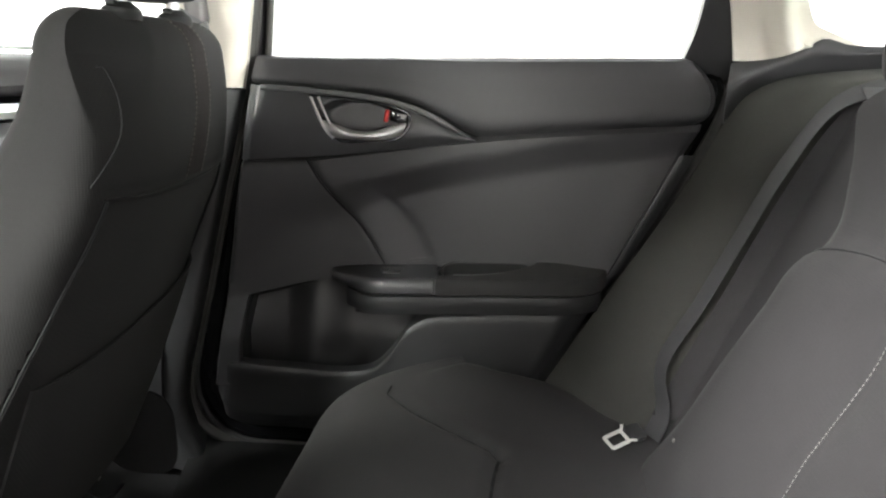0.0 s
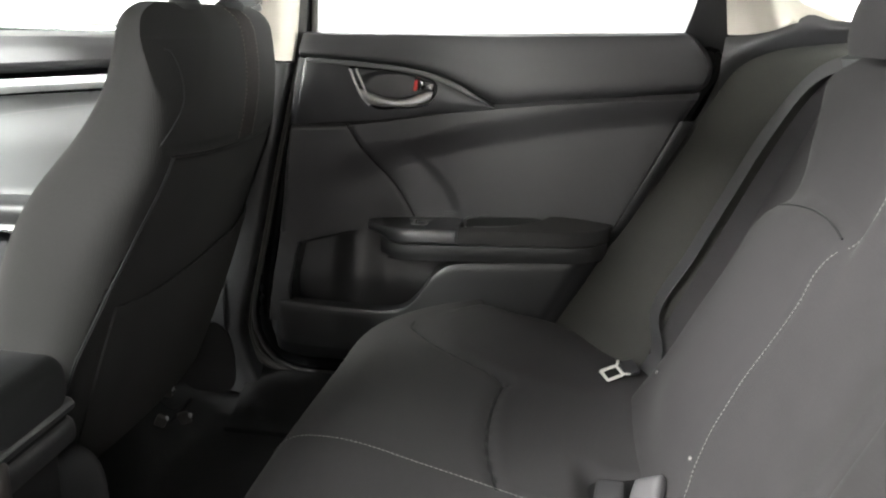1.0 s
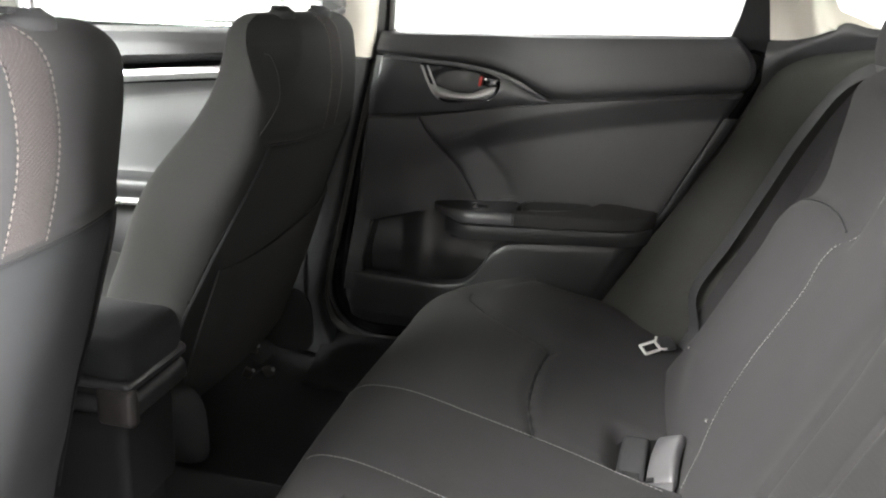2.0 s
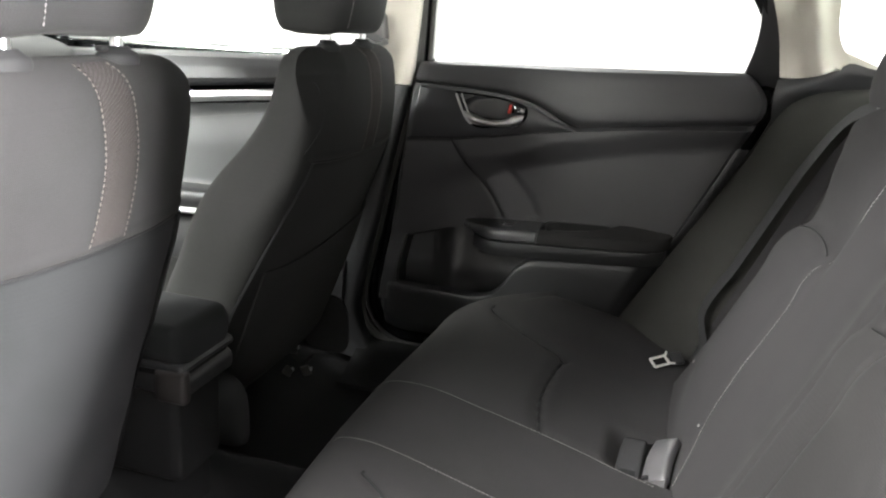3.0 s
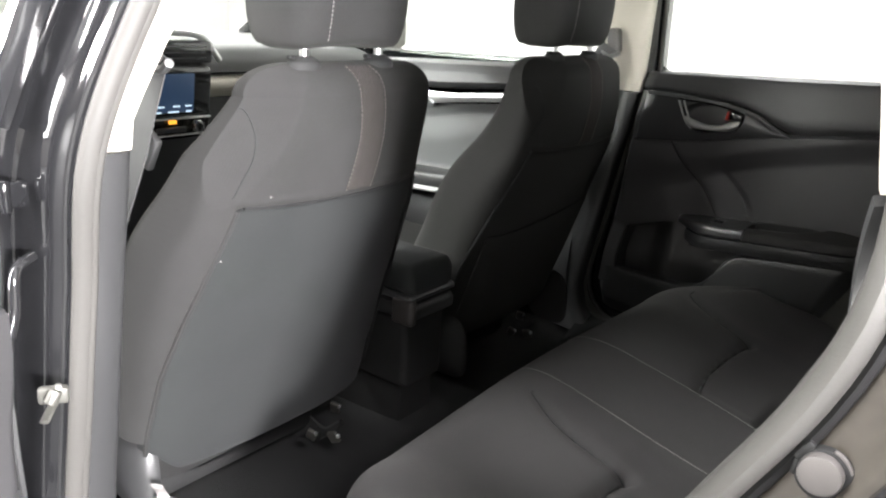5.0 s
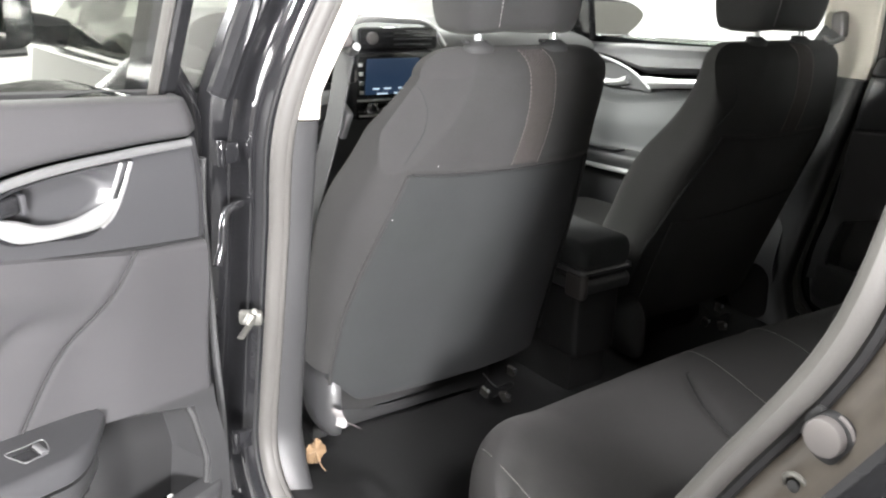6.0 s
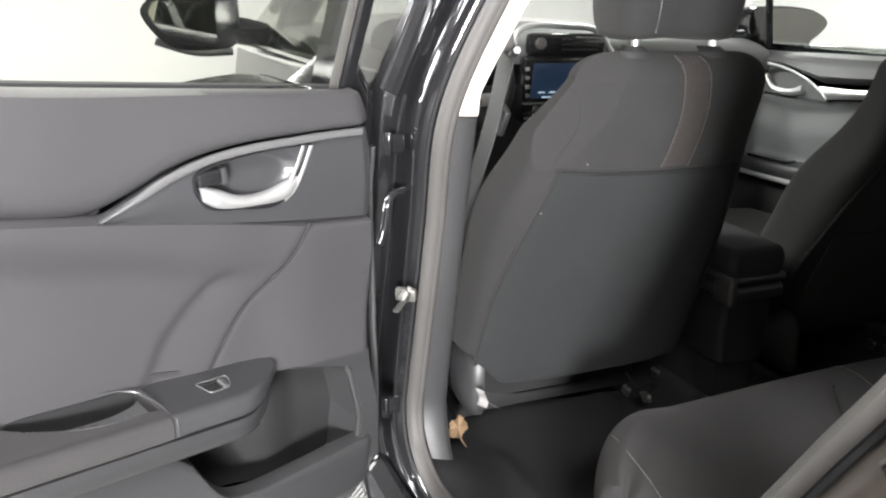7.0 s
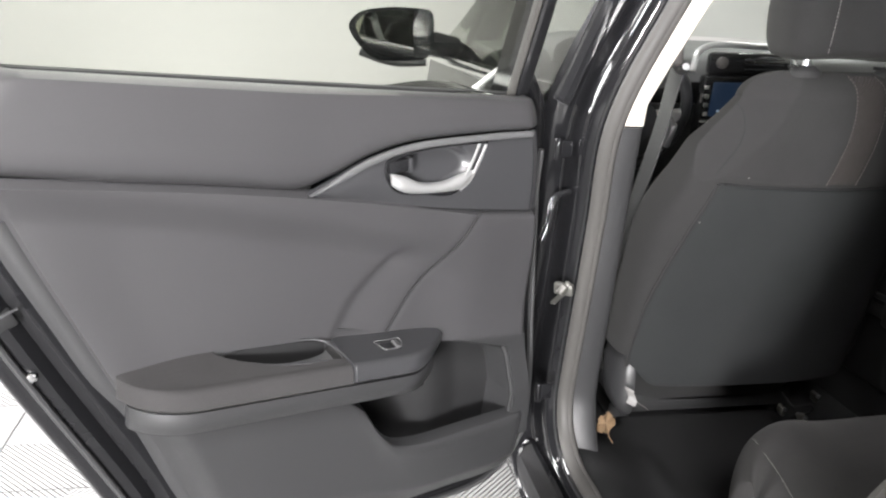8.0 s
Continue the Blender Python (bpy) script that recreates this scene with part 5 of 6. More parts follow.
def front_seat(y0, label, belt_side, head_dy, head_seam):
    CUR[0] = pose(0, y0, 0)
    OUTER[0] = 0 if y0 > 0 else -1
    seat = thing("seat_unit", (-0.6, 0, 0.25), label, "car seat", "front seats")
    edge_l, edge_r = ([(z, side_seam(z, g)) for z in [0.33 + 0.02 * k for k in range(27)]] for g in (-1, 1))
    left, right = profile(edge_l), profile(edge_r)

    # grey rear panel, sunk below the upper cover
    def panel(u, v):
        z = 0.357 + 0.45 * v
        for _ in range(3):
            a = left(z) + (right(z) - left(z)) * u
            y = seat_at(a, z).y
            z = panel_foot(y) + (seam_z(y) + 0.002 - panel_foot(y)) * v
        p = seat_at(a, z)
        edge = min(smooth01(u / 0.02), smooth01((1 - u) / 0.02), smooth01((1 - v) / 0.02), 0.4 + smooth01(v / 0.02))
        slack = 0.0012 * math.sin(9 * u + 5 * v) * math.sin(math.pi * v) + 0.0008 * math.sin(21 * v - 6 * u)
        return p + Vector((-0.0080 + 0.0045 * edge + slack, 0, 0))

    # passenger panel takes the lighter cover cloth to lift it out of shade
    part("back_panel", sheet(panel, 90, 70, (-0.012, 0, 0)), CLOTH_BACK if y0 < 0 else CLOTH_SEAT, seat, "flat dark grey cloth back panel")

    # cloth cover: side bolsters and rounded top in one piece
    def cover(u, v):
        a = 2 * math.pi * u
        z = COVER_ROWS[round(v * (len(COVER_ROWS) - 1))]
        b = a if a <= math.pi else a - 2 * math.pi
        if z < 0.79:
            z += 0.020 * (1 - math.cos(a)) * (0.79 - z) / 0.375
        p = seat_at(a, z)
        if abs(b) < 1.5:
            within = min(smooth01((right(min(z, 0.80)) - b) / 0.03), smooth01((b - left(min(z, 0.80))) / 0.03))
            p.x -= 0.0105 * within * smooth01((seam_z(p.y) - z) / 0.004)
            ridge = math.exp(-((seam_z(p.y) + 0.006 - z) / 0.006) ** 2) * smooth01((b - left(0.80) + 0.12) / 0.12)
            p.x += 0.0016 * ridge
        p.x += 0.0010 * math.sin(23 * z + 3 * b) * math.sin(math.pi * min(1, (z - 0.4) / 0.55))
        return p

    part("cover", skin(cover, 220, len(COVER_ROWS) - 1), CLOTH_SEAT, seat, "charcoal cloth seat cover")
    for sgn, edge in ((-1, left), (1, right)):
        for off, r in ((0.0, 0.0030 if y0 < 0 else 0.0014), (-0.026 * sgn, 0.0016)):
            # passenger seam takes the darker cloth to dull its lit edge
            part("side_seam", sweep(lambda s: seat_at(edge(0.405 + 0.398 * s) + off, 0.405 + 0.398 * s) + Vector((0.0006, 0, 0)), lambda s: ring(r, r, 8), 40, up=(1, 0, 0)), (CLOTH_SEAT if y0 < 0 else CLOTH_BACK) if off == 0.0 else DARK, seat)
    if belt_side > 0:
        def pocket(u, v):
            lo, hi = -0.205, 0.205
            z = 0.385 + (0.615 + 0.045 * u - 0.385) * v
            return back_point(lo + (hi - lo) * u, z, 0.0010 + (0.0025 + 0.004 * math.sin(math.pi * v)) * smooth01(u / 0.10) * smooth01((1 - u) / 0.10))

        part("map_pocket", sheet(pocket, 30, 24, (-0.003, 0, 0)), CLOTH_SEAT, seat, "flat dark map pocket")
    # dark tube that paints in the fold's shade below the upper cover
    part("fold_shade", tube([back_point(-0.185 + 0.0185 * k, seam_z(-0.185 + 0.0185 * k) - 0.0022, -0.0012) for k in range(20)], 0.0022, 60, 8), DARK, seat, "dark line for the shade in the cover fold")
    # curved seam on the outer shoulder
    path2 = curve([back_point(y, z, 0.0004) for y, z in ((-0.172, 0.930), (-0.164, 0.929), (-0.159, 0.917), (-0.158, 0.895), (-0.168, 0.868), (-0.188, 0.838), (-0.200, 0.820))])
    part("shoulder_seam", sweep(path2, lambda s: ring(0.0010, 0.0010, 6), 40, up=(1, 0, 0)), CLOTH_BACK, seat)

    # ribbed accent strip between two rows of stitches
    strip_l = profile([(0.80, -0.013), (0.806, -0.011), (0.869, 0.008), (0.89, 0.013), (0.917, 0.017), (0.944, 0.018), (0.966, 0.013), (0.980, 0.006)])
    strip_r = profile([(0.80, 0.040), (0.806, 0.042), (0.859, 0.057), (0.884, 0.063), (0.913, 0.068), (0.944, 0.070), (0.967, 0.064), (0.980, 0.054)])

    def accent(u, v):
        z = 0.807 + 0.171 * v
        rib = 0.0011 * math.sin((v * 42 - u * 7) * 2 * math.pi)
        return back_point(strip_l(z) + (strip_r(z) - strip_l(z)) * (0.06 + 0.88 * u), z, 0.0018 + rib)

    part("accent_strip", sheet(accent, 20, 250, (-0.004, 0, 0)), CLOTH_ACCENT, seat, "brown-grey ribbed accent strip")
    for side_of in (strip_l, strip_r):
        path = curve([back_point(side_of(0.806 + 0.173 * v), 0.806 + 0.173 * v, 0.0022) for v in [i / 14 for i in range(15)]])
        part("stitching", stitches(path, 0.185, 0.0058, 0.0040, 0.0007), THREAD_DIM, seat, "brown-grey stitching")
    # headrest on two posts
    head = part("headrest", skin(lambda u, v: headrest(u, v, head_dy), 72, 40), CLOTH_SEAT, seat, "charcoal cloth headrest")
    part("stitching", stitches(curve([head_back(head_seam, 1.012 + 0.035 * k) + Vector((0, head_dy, 0)) for k in range(5)]), 0.16, 0.0062, 0.0044, 0.0008), THREAD, head)
    for sgn in (-1, 1):
        y = 0.0755 * sgn + head_dy
        part("headrest_post", tube([(-0.344, y, 0.975), (-0.346, y, 1.04)], 0.0064, 6, 14), STEEL, seat, "bare steel headrest post")
        g = part("post_guide", skin(lambda u, v, y=y: (-0.344 + 0.0190 * math.cos(6.283 * u) * profile([(0, 1), (0.4, 1), (0.6, 0.93), (0.85, 0.62), (1, 0.5)])(v), y + 0.0265 * math.sin(6.283 * u) * profile([(0, 1), (0.4, 1), (0.6, 0.93), (0.85, 0.62), (1, 0.5)])(v), 0.976 + 0.018 * v), 28, 12), LINING, seat)
        part("release_tab", rbox((-0.344, y - 0.024, 0.992), (0.010, 0.010, 0.006), 0.002), DARK, g)
    # lower end: recliner covers, seat base
    for sgn in ((-1, 1) if y0 > 0 else (-1,)):
        def cov(u, v, sgn=sgn):
            c, s = math.cos(6.283 * u), math.sin(6.283 * u)
            k = max(0.0, 1 - (0.98 * v) ** 2.4) ** 0.5
            mid = -0.535 if y0 < 0 else -0.474
            return (mid + 0.058 * math.copysign(abs(c) ** 0.6, c) * k - 0.010 * s, sgn * (0.222 + (0.036 if y0 < 0 else 0.026) * v), 0.360 + 0.070 * math.copysign(abs(s) ** 0.6, s) * k)
        part("recliner_cover", skin(cov, 40, 16), PLASTIC if y0 < 0 else LINING, seat, "satin black plastic recliner cover")
    # added dark block, stands in for the shade under the seat back
    part("under_back_shade", rbox((-0.600, 0, 0.372), (0.10, 0.44, 0.03), 0.012), DARK, seat)
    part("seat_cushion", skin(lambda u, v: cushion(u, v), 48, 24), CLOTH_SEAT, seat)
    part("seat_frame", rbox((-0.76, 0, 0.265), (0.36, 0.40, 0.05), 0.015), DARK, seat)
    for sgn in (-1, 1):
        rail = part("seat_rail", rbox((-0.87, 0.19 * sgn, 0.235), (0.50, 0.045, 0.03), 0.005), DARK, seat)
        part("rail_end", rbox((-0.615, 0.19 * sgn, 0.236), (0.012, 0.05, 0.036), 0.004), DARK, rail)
    # brackets, bolts and loose wiring below the seat
    part("under_seat_wiring", tube([(-0.52, 0.13, 0.31), (-0.50, 0.15, 0.285), (-0.48, 0.17, 0.30), (-0.50, 0.19, 0.27), (-0.52, 0.16, 0.25)], 0.0022, 30, 6), DARK, seat, "loose wiring below the seat")
    for bx, by, bz, turn in ((-0.520, 0.135, 0.268, 25), (-0.490, 0.165, 0.262, -20), (-0.555, 0.235, 0.275, 10)):
        br = part("bracket", rbox((bx, by, bz), (0.020, 0.009, 0.026), 0.003, (20, turn, 15)), ZINC, seat, "dull steel bracket")
        part("bolt", drum((bx + 0.011, by, bz + 0.006), 0.0045, 0.006, (0, 90, 10), 10), STEEL, br)
    CUR[0] = Matrix.Identity(4)
    return seat


def headrest(u, v, dy=0.0):
    a = 2 * math.pi * u
    c, s = math.cos(a), math.sin(a)
    k = max(math.sin(math.pi * min(max(v, 0.0), 1.0)), 1e-6) ** 0.17 if 0.0 < v < 1.0 else 0.35
    z = 0.998 + 0.192 * v
    w = (0.122 - 0.010 * v) * (0.62 + 0.38 * k)
    x = -0.374 + 0.006 * v + 0.078 * math.copysign(abs(c) ** 0.55, c) * (0.3 + 0.7 * k)
    y = w * math.copysign(abs(s) ** 0.55, s)
    hollow = 0.010 * max(0.0, 1 - (y / 0.09) ** 2) * max(0.0, 1 - v / 0.12)
    return (x, y + dy, z + 0.006 * (y / 0.12) ** 2 * (1 - v) + hollow)


def head_back(y, z):
    v = (z - 0.998) / 0.192
    k = min(0.999, abs(y) / 0.119) ** (1 / 0.55)
    a = math.asin(k) / 6.2832
    return Vector(headrest(a if y >= 0 else 1 - a, v)) + Vector((0.0012, 0, 0))


def cushion(u, v):
    a = 2 * math.pi * u
    c, s = math.cos(a), math.sin(a)
    x = -1.04 + 0.46 * v
    k = 0.75 + 0.25 * math.sin(math.pi * min(1, v + 0.15)) ** 0.5
    return (x, 0.255 * math.copysign(abs(c) ** 0.6, c) * k, 0.385 + 0.10 * math.copysign(abs(s) ** 0.6, s) * k - 0.04 * v + 0.03 * (1 if s > 0 else 0) * abs(c) ** 3)


front_seat(-0.375, "charcoal cloth driver seat with ribbed accent strip", -1, 0.016, -0.070)
front_seat(0.341, "charcoal cloth passenger seat beside the closed door", 1, -0.012, -0.080)
CUR[0] = pose(0, -0.363, 0)
tag = thing("fabric_tag", (-0.45, -0.25, 0.35), "small grey fabric tag hanging below the driver seat", "fabric tag")
part("ribbon", sheet(lambda u, v: (-0.462 + 0.008 * u + 0.010 * v, -0.262 + 0.014 * u + 0.010 * v * math.sin(3 * v), 0.372 - 0.030 * v - 0.006 * u), 6, 8, (0.001, 0.001, 0)), GREYCAP, tag)
part("ribbon_end", sheet(lambda u, v: (-0.456 + 0.005 * u + 0.014 * v, -0.250 + 0.010 * u + 0.022 * v, 0.350 - 0.012 * v - 0.008 * u), 5, 6, (0.001, 0.001, 0)), GREYCAP, tag)
CUR[0] = Matrix.Identity(4)

CUR[0] = pose(0, -0.375, 0)
OUTER[0] = -1
for ly, lz in ((-0.205, 0.735), (-0.150, 0.818)):
    q = back_point(ly, lz, 0.004)
    tagged(part("lint_speck", rbox(q, (0.0012, 0.0018, 0.0015), 0.0004, (20, 30, 10)), LINT), "white lint speck on the driver seat", "lint", "lint specks")
CUR[0] = Matrix.Identity(4)

# ---- rear bench ----
bench = thing("rear_bench", (0.1, 0, 0.25), "charcoal cloth rear bench seat with pale stitching", "car seat")
SIDE = curve([(-0.115, 0, 0.25), (-0.165, 0, 0.33), (-0.190, 0, 0.40), (-0.180, 0, 0.445), (-0.140, 0, 0.468), (-0.08, 0, 0.472), (0.02, 0, 0.458), (0.15, 0, 0.428), (0.27, 0, 0.402), (0.36, 0, 0.388)])


GROOVES, GROOVE_LINES = [], []
for pts in (((0.085, 0.425), (0.074, 0.36), (0.069, 0.29), (0.071, 0.21), (0.082, 0.14), (0.090, 0.105)),
            ((-0.110, 0.513), (-0.031, 0.473), (0.035, 0.444), (0.085, 0.425)),
            ((0.100, -0.214), (0.090, -0.283), (0.083, -0.373), (0.088, -0.44), (0.14, -0.475), (0.28, -0.49)),
            ((-0.112, -0.148), (-0.014, -0.197), (0.055, -0.210), (0.100, -0.214))):
    GROOVE_LINES.append(curve([(x, y, 0) for x, y in pts]))
    GROOVES.append(dist_to(GROOVE_LINES[-1]))


def seat_top(x0, y):
    """A point of the cushion; x0 is the way along its side profile, 0 to 1."""
    p = SIDE(x0)
    ay = abs(y)
    corner = max(0.0, (ay - 0.44) / 0.215)
    x = p.x + 0.165 * corner ** 2.6 * smooth01((0.10 - p.x) / 0.3) - 0.012 * math.cos(y * 5) * smooth01((0.1 - p.x) / 0.2)
    z = p.z
    topness = smooth01((x0 - 0.35) / 0.12)
    z += 0.030 * smooth01((ay - 0.47) / 0.14) * smooth01((p.x + 0.14) / 0.15) * smooth01((0.38 - p.x) / 0.22) * topness
    z -= 0.014 * smooth01((ay - 0.60) / 0.055) ** 2 * topness
    z += 0.008 * math.exp(-((p.x - 0.15) / 0.07) ** 2) * smooth01((ay - 0.5) / 0.1) * topness + 0.013 * math.exp(-((p.x + 0.13) / 0.075) ** 2) * smooth01((ay - 0.42) / 0.1) * smooth01((x0 - 0.2) / 0.12)
    z -= 0.034 * min(1.0, corner) ** 3 * smooth01((0.06 - p.x) / 0.20) * topness
    z -= 0.012 * math.exp(-((ay - 0.31) / 0.13) ** 2) * topness
    z += 0.006 * math.exp(-((y - 0.03) / 0.10) ** 2) * topness
    z -= 0.005 * smooth01((x - 0.075) / 0.03) * smooth01((ay - 0.10) / 0.03) * smooth01((0.46 - ay) / 0.05) * topness
    z -= 0.036 * smooth01((x - 0.180) / 0.05) * smooth01((y - 0.078) / 0.026) * smooth01((0.27 - y) / 0.06)  # room for the buckles
    if topness > 0.05:
        for g in GROOVES:
            d = g(x, y)
            if d < 0.04:
                z -= (0.0085 * math.exp(-(d / 0.012) ** 2) + 0.0035 * math.exp(-(d / 0.0035) ** 2)) * topness * smooth01((x + 0.16) / 0.10)
    return Vector((x, y, z))


part("cushion", sheet(lambda u, v: seat_top(v, -0.655 + 1.31 * u), 200, 130, (0.004, 0, -0.03)), CLOTH, bench, "dished charcoal cloth seat cushion")


def on_cushion(x, y, lift=0.0008):
    lo, hi = 0.4, 1.0
    for _ in range(24):
        m = (lo + hi) / 2
        if seat_top(m, y).x < x:
            lo = m
        else:
            hi = m
    return seat_top(lo, y) + Vector((0, 0, lift))


def on_skin(v, y, lift=0.0009):
    """A point just over the cushion's cloth, v along its side profile."""
    p = seat_top(v, y)
    n = (seat_top(v + 0.01, y) - p).cross(seat_top(v, y + 0.01) - p).normalized()
    return p + n * (lift if n.z > 0 or n.x < 0 else -lift)


for pts in (((0.235, 0.126), (0.27, 0.137), (0.31, 0.134), (0.375, 0.122), (0.425, 0.115), (0.525, 0.097), (0.62, 0.090), (0.72, 0.085), (0.805, 0.075), (0.88, 0.068)),
            ((0.25, -0.060), (0.31, -0.066), (0.37, -0.077), (0.43, -0.088), (0.55, -0.105), (0.70, -0.110), (0.86, -0.110)),
            ((0.25, -0.548), (0.32, -0.585), (0.385, -0.600), (0.515, -0.615), (0.62, -0.620))):
    path = curve([on_skin(v, y, 0.0016) for v, y in pts])
    part("stitching", stitches(path, 0.46, 0.0055, 0.0042, 0.0006), THREAD, bench, "pale grey stitching")

for line in GROOVE_LINES:
    pts = [on_cushion(line(k / 24).x, line(k / 24).y, 0.0026) for k in range(25)]
    part("seam", tube(pts, 0.0019, 60, 6), DARK, bench, "dark sewn seam")

# side cushions by the doors, arching back over the wheel housing
CUSH_O = curve([(0.145, 0.674, 0.40), (0.257, 0.672, 0.60), (0.369, 0.670, 0.80), (0.408, 0.668, 0.885), (0.434, 0.664, 0.924), (0.474, 0.657, 0.948), (0.535, 0.645, 0.962), (0.62, 0.620, 0.974), (0.70, 0.585, 0.977)])
CUSH_I = curve([(0.322, 0.600, 0.40), (0.405, 0.600, 0.60), (0.489, 0.600, 0.80), (0.533, 0.598, 0.885), (0.565, 0.600, 0.925), (0.600, 0.590, 0.945), (0.635, 0.578, 0.955), (0.68, 0.56, 0.962), (0.72, 0.545, 0.968)])


def side_cushion(u, v, sgn):
    p = CUSH_O(v).lerp(CUSH_I(v), u)
    puff = math.sin(math.pi * min(1.0, u * 0.95 + 0.05)) ** 0.8
    p += Vector((-0.018, -0.034, 0.010)) * puff * (1 - 0.55 * smooth01((v - 0.72) / 0.2))
    return Vector((p.x, p.y * sgn, p.z))


# backrest
EDGE = profile([(0.40, 0.50), (0.47, 0.462), (0.515, 0.450), (0.56, 0.447), (0.66, 0.420), (0.76, 0.378), (0.83, 0.395), (0.883, 0.440), (0.912, 0.485), (0.96, 0.53)])
ARC = profile([(0.10, 0.748), (0.145, 0.766), (0.19, 0.774), (0.24, 0.776), (0.30, 0.770), (0.35, 0.760), (0.40, 0.742)])  # top seam of the pads
STITCH = profile([(0.36, 0.085), (0.40, 0.095), (0.45, 0.117), (0.48, 0.137), (0.52, 0.150), (0.585, 0.153), (0.65, 0.144), (0.72, 0.137), (0.766, 0.128), (0.82, 0.114), (0.96, 0.095)])


def back_rest(y, z):
    ay = abs(y)
    x = 0.292 + 0.415 * (z - 0.40)
    e = smoothed(EDGE, z)
    x += 0.055 * smooth01((ay - e + 0.03) / 0.10) ** 1.3
    x -= 0.018 * math.exp(-((ay - 0.29) / 0.10) ** 2) * smooth01((z - 0.40) / 0.1) * smooth01((0.86 - z) / 0.2)
    x += 0.045 * smooth01((z - 0.90) / 0.06) ** 2
    x += 0.010 * math.exp(-((y + 0.225) / 0.006) ** 2) + 0.010 * math.exp(-((y + 0.098) / 0.012) ** 2) + 0.016 * math.exp(-((y + 0.03) / 0.06) ** 2) + 0.004 * math.exp(-((y - STITCH(z)) / 0.006) ** 2)
    if 0.08 < ay < 0.45:
        rise = z - ARC(min(max(ay, 0.10), 0.40))
        fade = smooth01((ay - 0.09) / 0.05) * smooth01((0.43 - ay) / 0.05)
        x += (0.016 * smooth01((rise + 0.004) / 0.012) * smooth01((0.12 - rise) / 0.11) + 0.004 * math.exp(-(rise / 0.005) ** 2)) * fade
        x -= 0.007 * math.exp(-((rise + 0.03) / 0.03) ** 2) * fade
    return Vector((x, y, z))


def rest(u, v, lo, hi):
    return back_rest(lo + (hi - lo) * u, 0.37 + 0.585 * v)


part("backrest", sheet(lambda u, v: rest(u, v, -0.2225, 0.612), 110, 64, (0.06, 0, -0.02)), CLOTH, bench, "charcoal cloth backrest")
part("backrest", sheet(lambda u, v: rest(u, v, -0.612, -0.2275), 56, 64, (0.06, 0, -0.02)), CLOTH, bench, "charcoal cloth backrest")
path = curve([back_rest(STITCH(0.40 + 0.0125 * k), 0.40 + 0.0125 * k) + Vector((-0.0026, 0, 0)) for k in range(41)])
part("stitching", stitches(path, 0.52, 0.0055, 0.0040, 0.00058), THREAD, bench, "pale grey stitching")
for g in (1, -1):
    pts = [back_rest(g * y, z) + Vector((-0.0004, 0, 0)) for y, z in ((0.395, 0.744), (0.36, 0.757), (0.30, 0.770), (0.24, 0.776), (0.19, 0.774), (0.145, 0.766))]
    part("seam", tube([p + Vector((-0.0012, 0, 0)) for p in pts], 0.0014, 40, 6), DARK, bench, "dark sewn seam")
for y, z in ((0.428, 0.468), (0.152, 0.478)):
    part("press_stud", drum(back_rest(y, z) + Vector((-0.001, 0, 0)), 0.0028, 0.003, (0, 112, 0), 12, 0.001), THREAD, bench, "small pale press stud")
for y0 in (0.36, -0.36):
    part("headrest", skin(lambda u, v, y0=y0: (0.545 + 0.045 * v + 0.045 * math.copysign(abs(math.cos(6.283 * u)) ** 0.6, math.cos(6.283 * u)) * math.sin(math.pi * (0.12 + 0.76 * v)) ** 0.4, y0 + 0.125 * math.copysign(abs(math.sin(6.283 * u)) ** 0.5, math.sin(6.283 * u)) * math.sin(math.pi * (0.12 + 0.76 * v)) ** 0.3, 0.955 + 0.14 * v), 40, 16), CLOTH, bench, "charcoal cloth headrest")
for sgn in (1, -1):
    # light and shade put into the cloth: far cushion lighter, near one darker
    part("side_cushion", sheet(lambda u, v, g=sgn: side_cushion(u, v, g), 30, 60, (0.01, 0.02 * sgn, -0.006)), CLOTH_SIDE_LIT if sgn > 0 else CLOTH, bench, "olive-grey side cushion, cloth lightened for the light there" if sgn > 0 else "side cushion, cloth darkened for the shade there")


def valley(u, v, sgn):
    """Cloth closing the crease between a side cushion and the backrest."""
    a = side_cushion(0.97, 0.04 + 0.78 * v, 1)
    b = back_rest(0.568, min(a.z, 0.95))
    p = a.lerp(b, u) + Vector((0.006 * math.sin(math.pi * u) + 0.002, 0, 0))
    return Vector((p.x, p.y * sgn, p.z))


for sgn in (1, -1):
    part("side_gusset", sheet(lambda u, v, g=sgn: valley(u, v, g), 12, 40, (0.008, 0, 0)), CLOTH, bench, "charcoal cloth gusset")
part("bench_base", rbox((0.12, 0, 0.30), (0.42, 1.26, 0.16), 0.02), DARK, bench)

def laid(a, right, down):
    """A pose from a corner, the way across the face and the way along it."""
    r = Vector(right).normalized()
    n = r.cross(Vector(down)).normalized()
    d = n.cross(r)
    if n.z < 0:
        n = -n
    return Matrix(((r.x, d.x, n.x, a[0]), (r.y, d.y, n.y, a[1]), (r.z, d.z, n.z, a[2]), (0, 0, 0, 1)))


# rear belt: webbing down the backrest, tongue on the cushion
belt = thing("rear_seat_belt", (0.28, 0.50, 0.42), "dark grey rear seat belt with a bare steel tongue", "seat belt")
WEBPATH = curve([side_cushion(0.84, v, 1) + Vector((-0.005, -0.007, 0.002)) for v in (0.86, 0.74, 0.60, 0.45, 0.30, 0.15)] + [Vector((0.338, 0.584, 0.435)), Vector((0.325, 0.578, 0.40))])
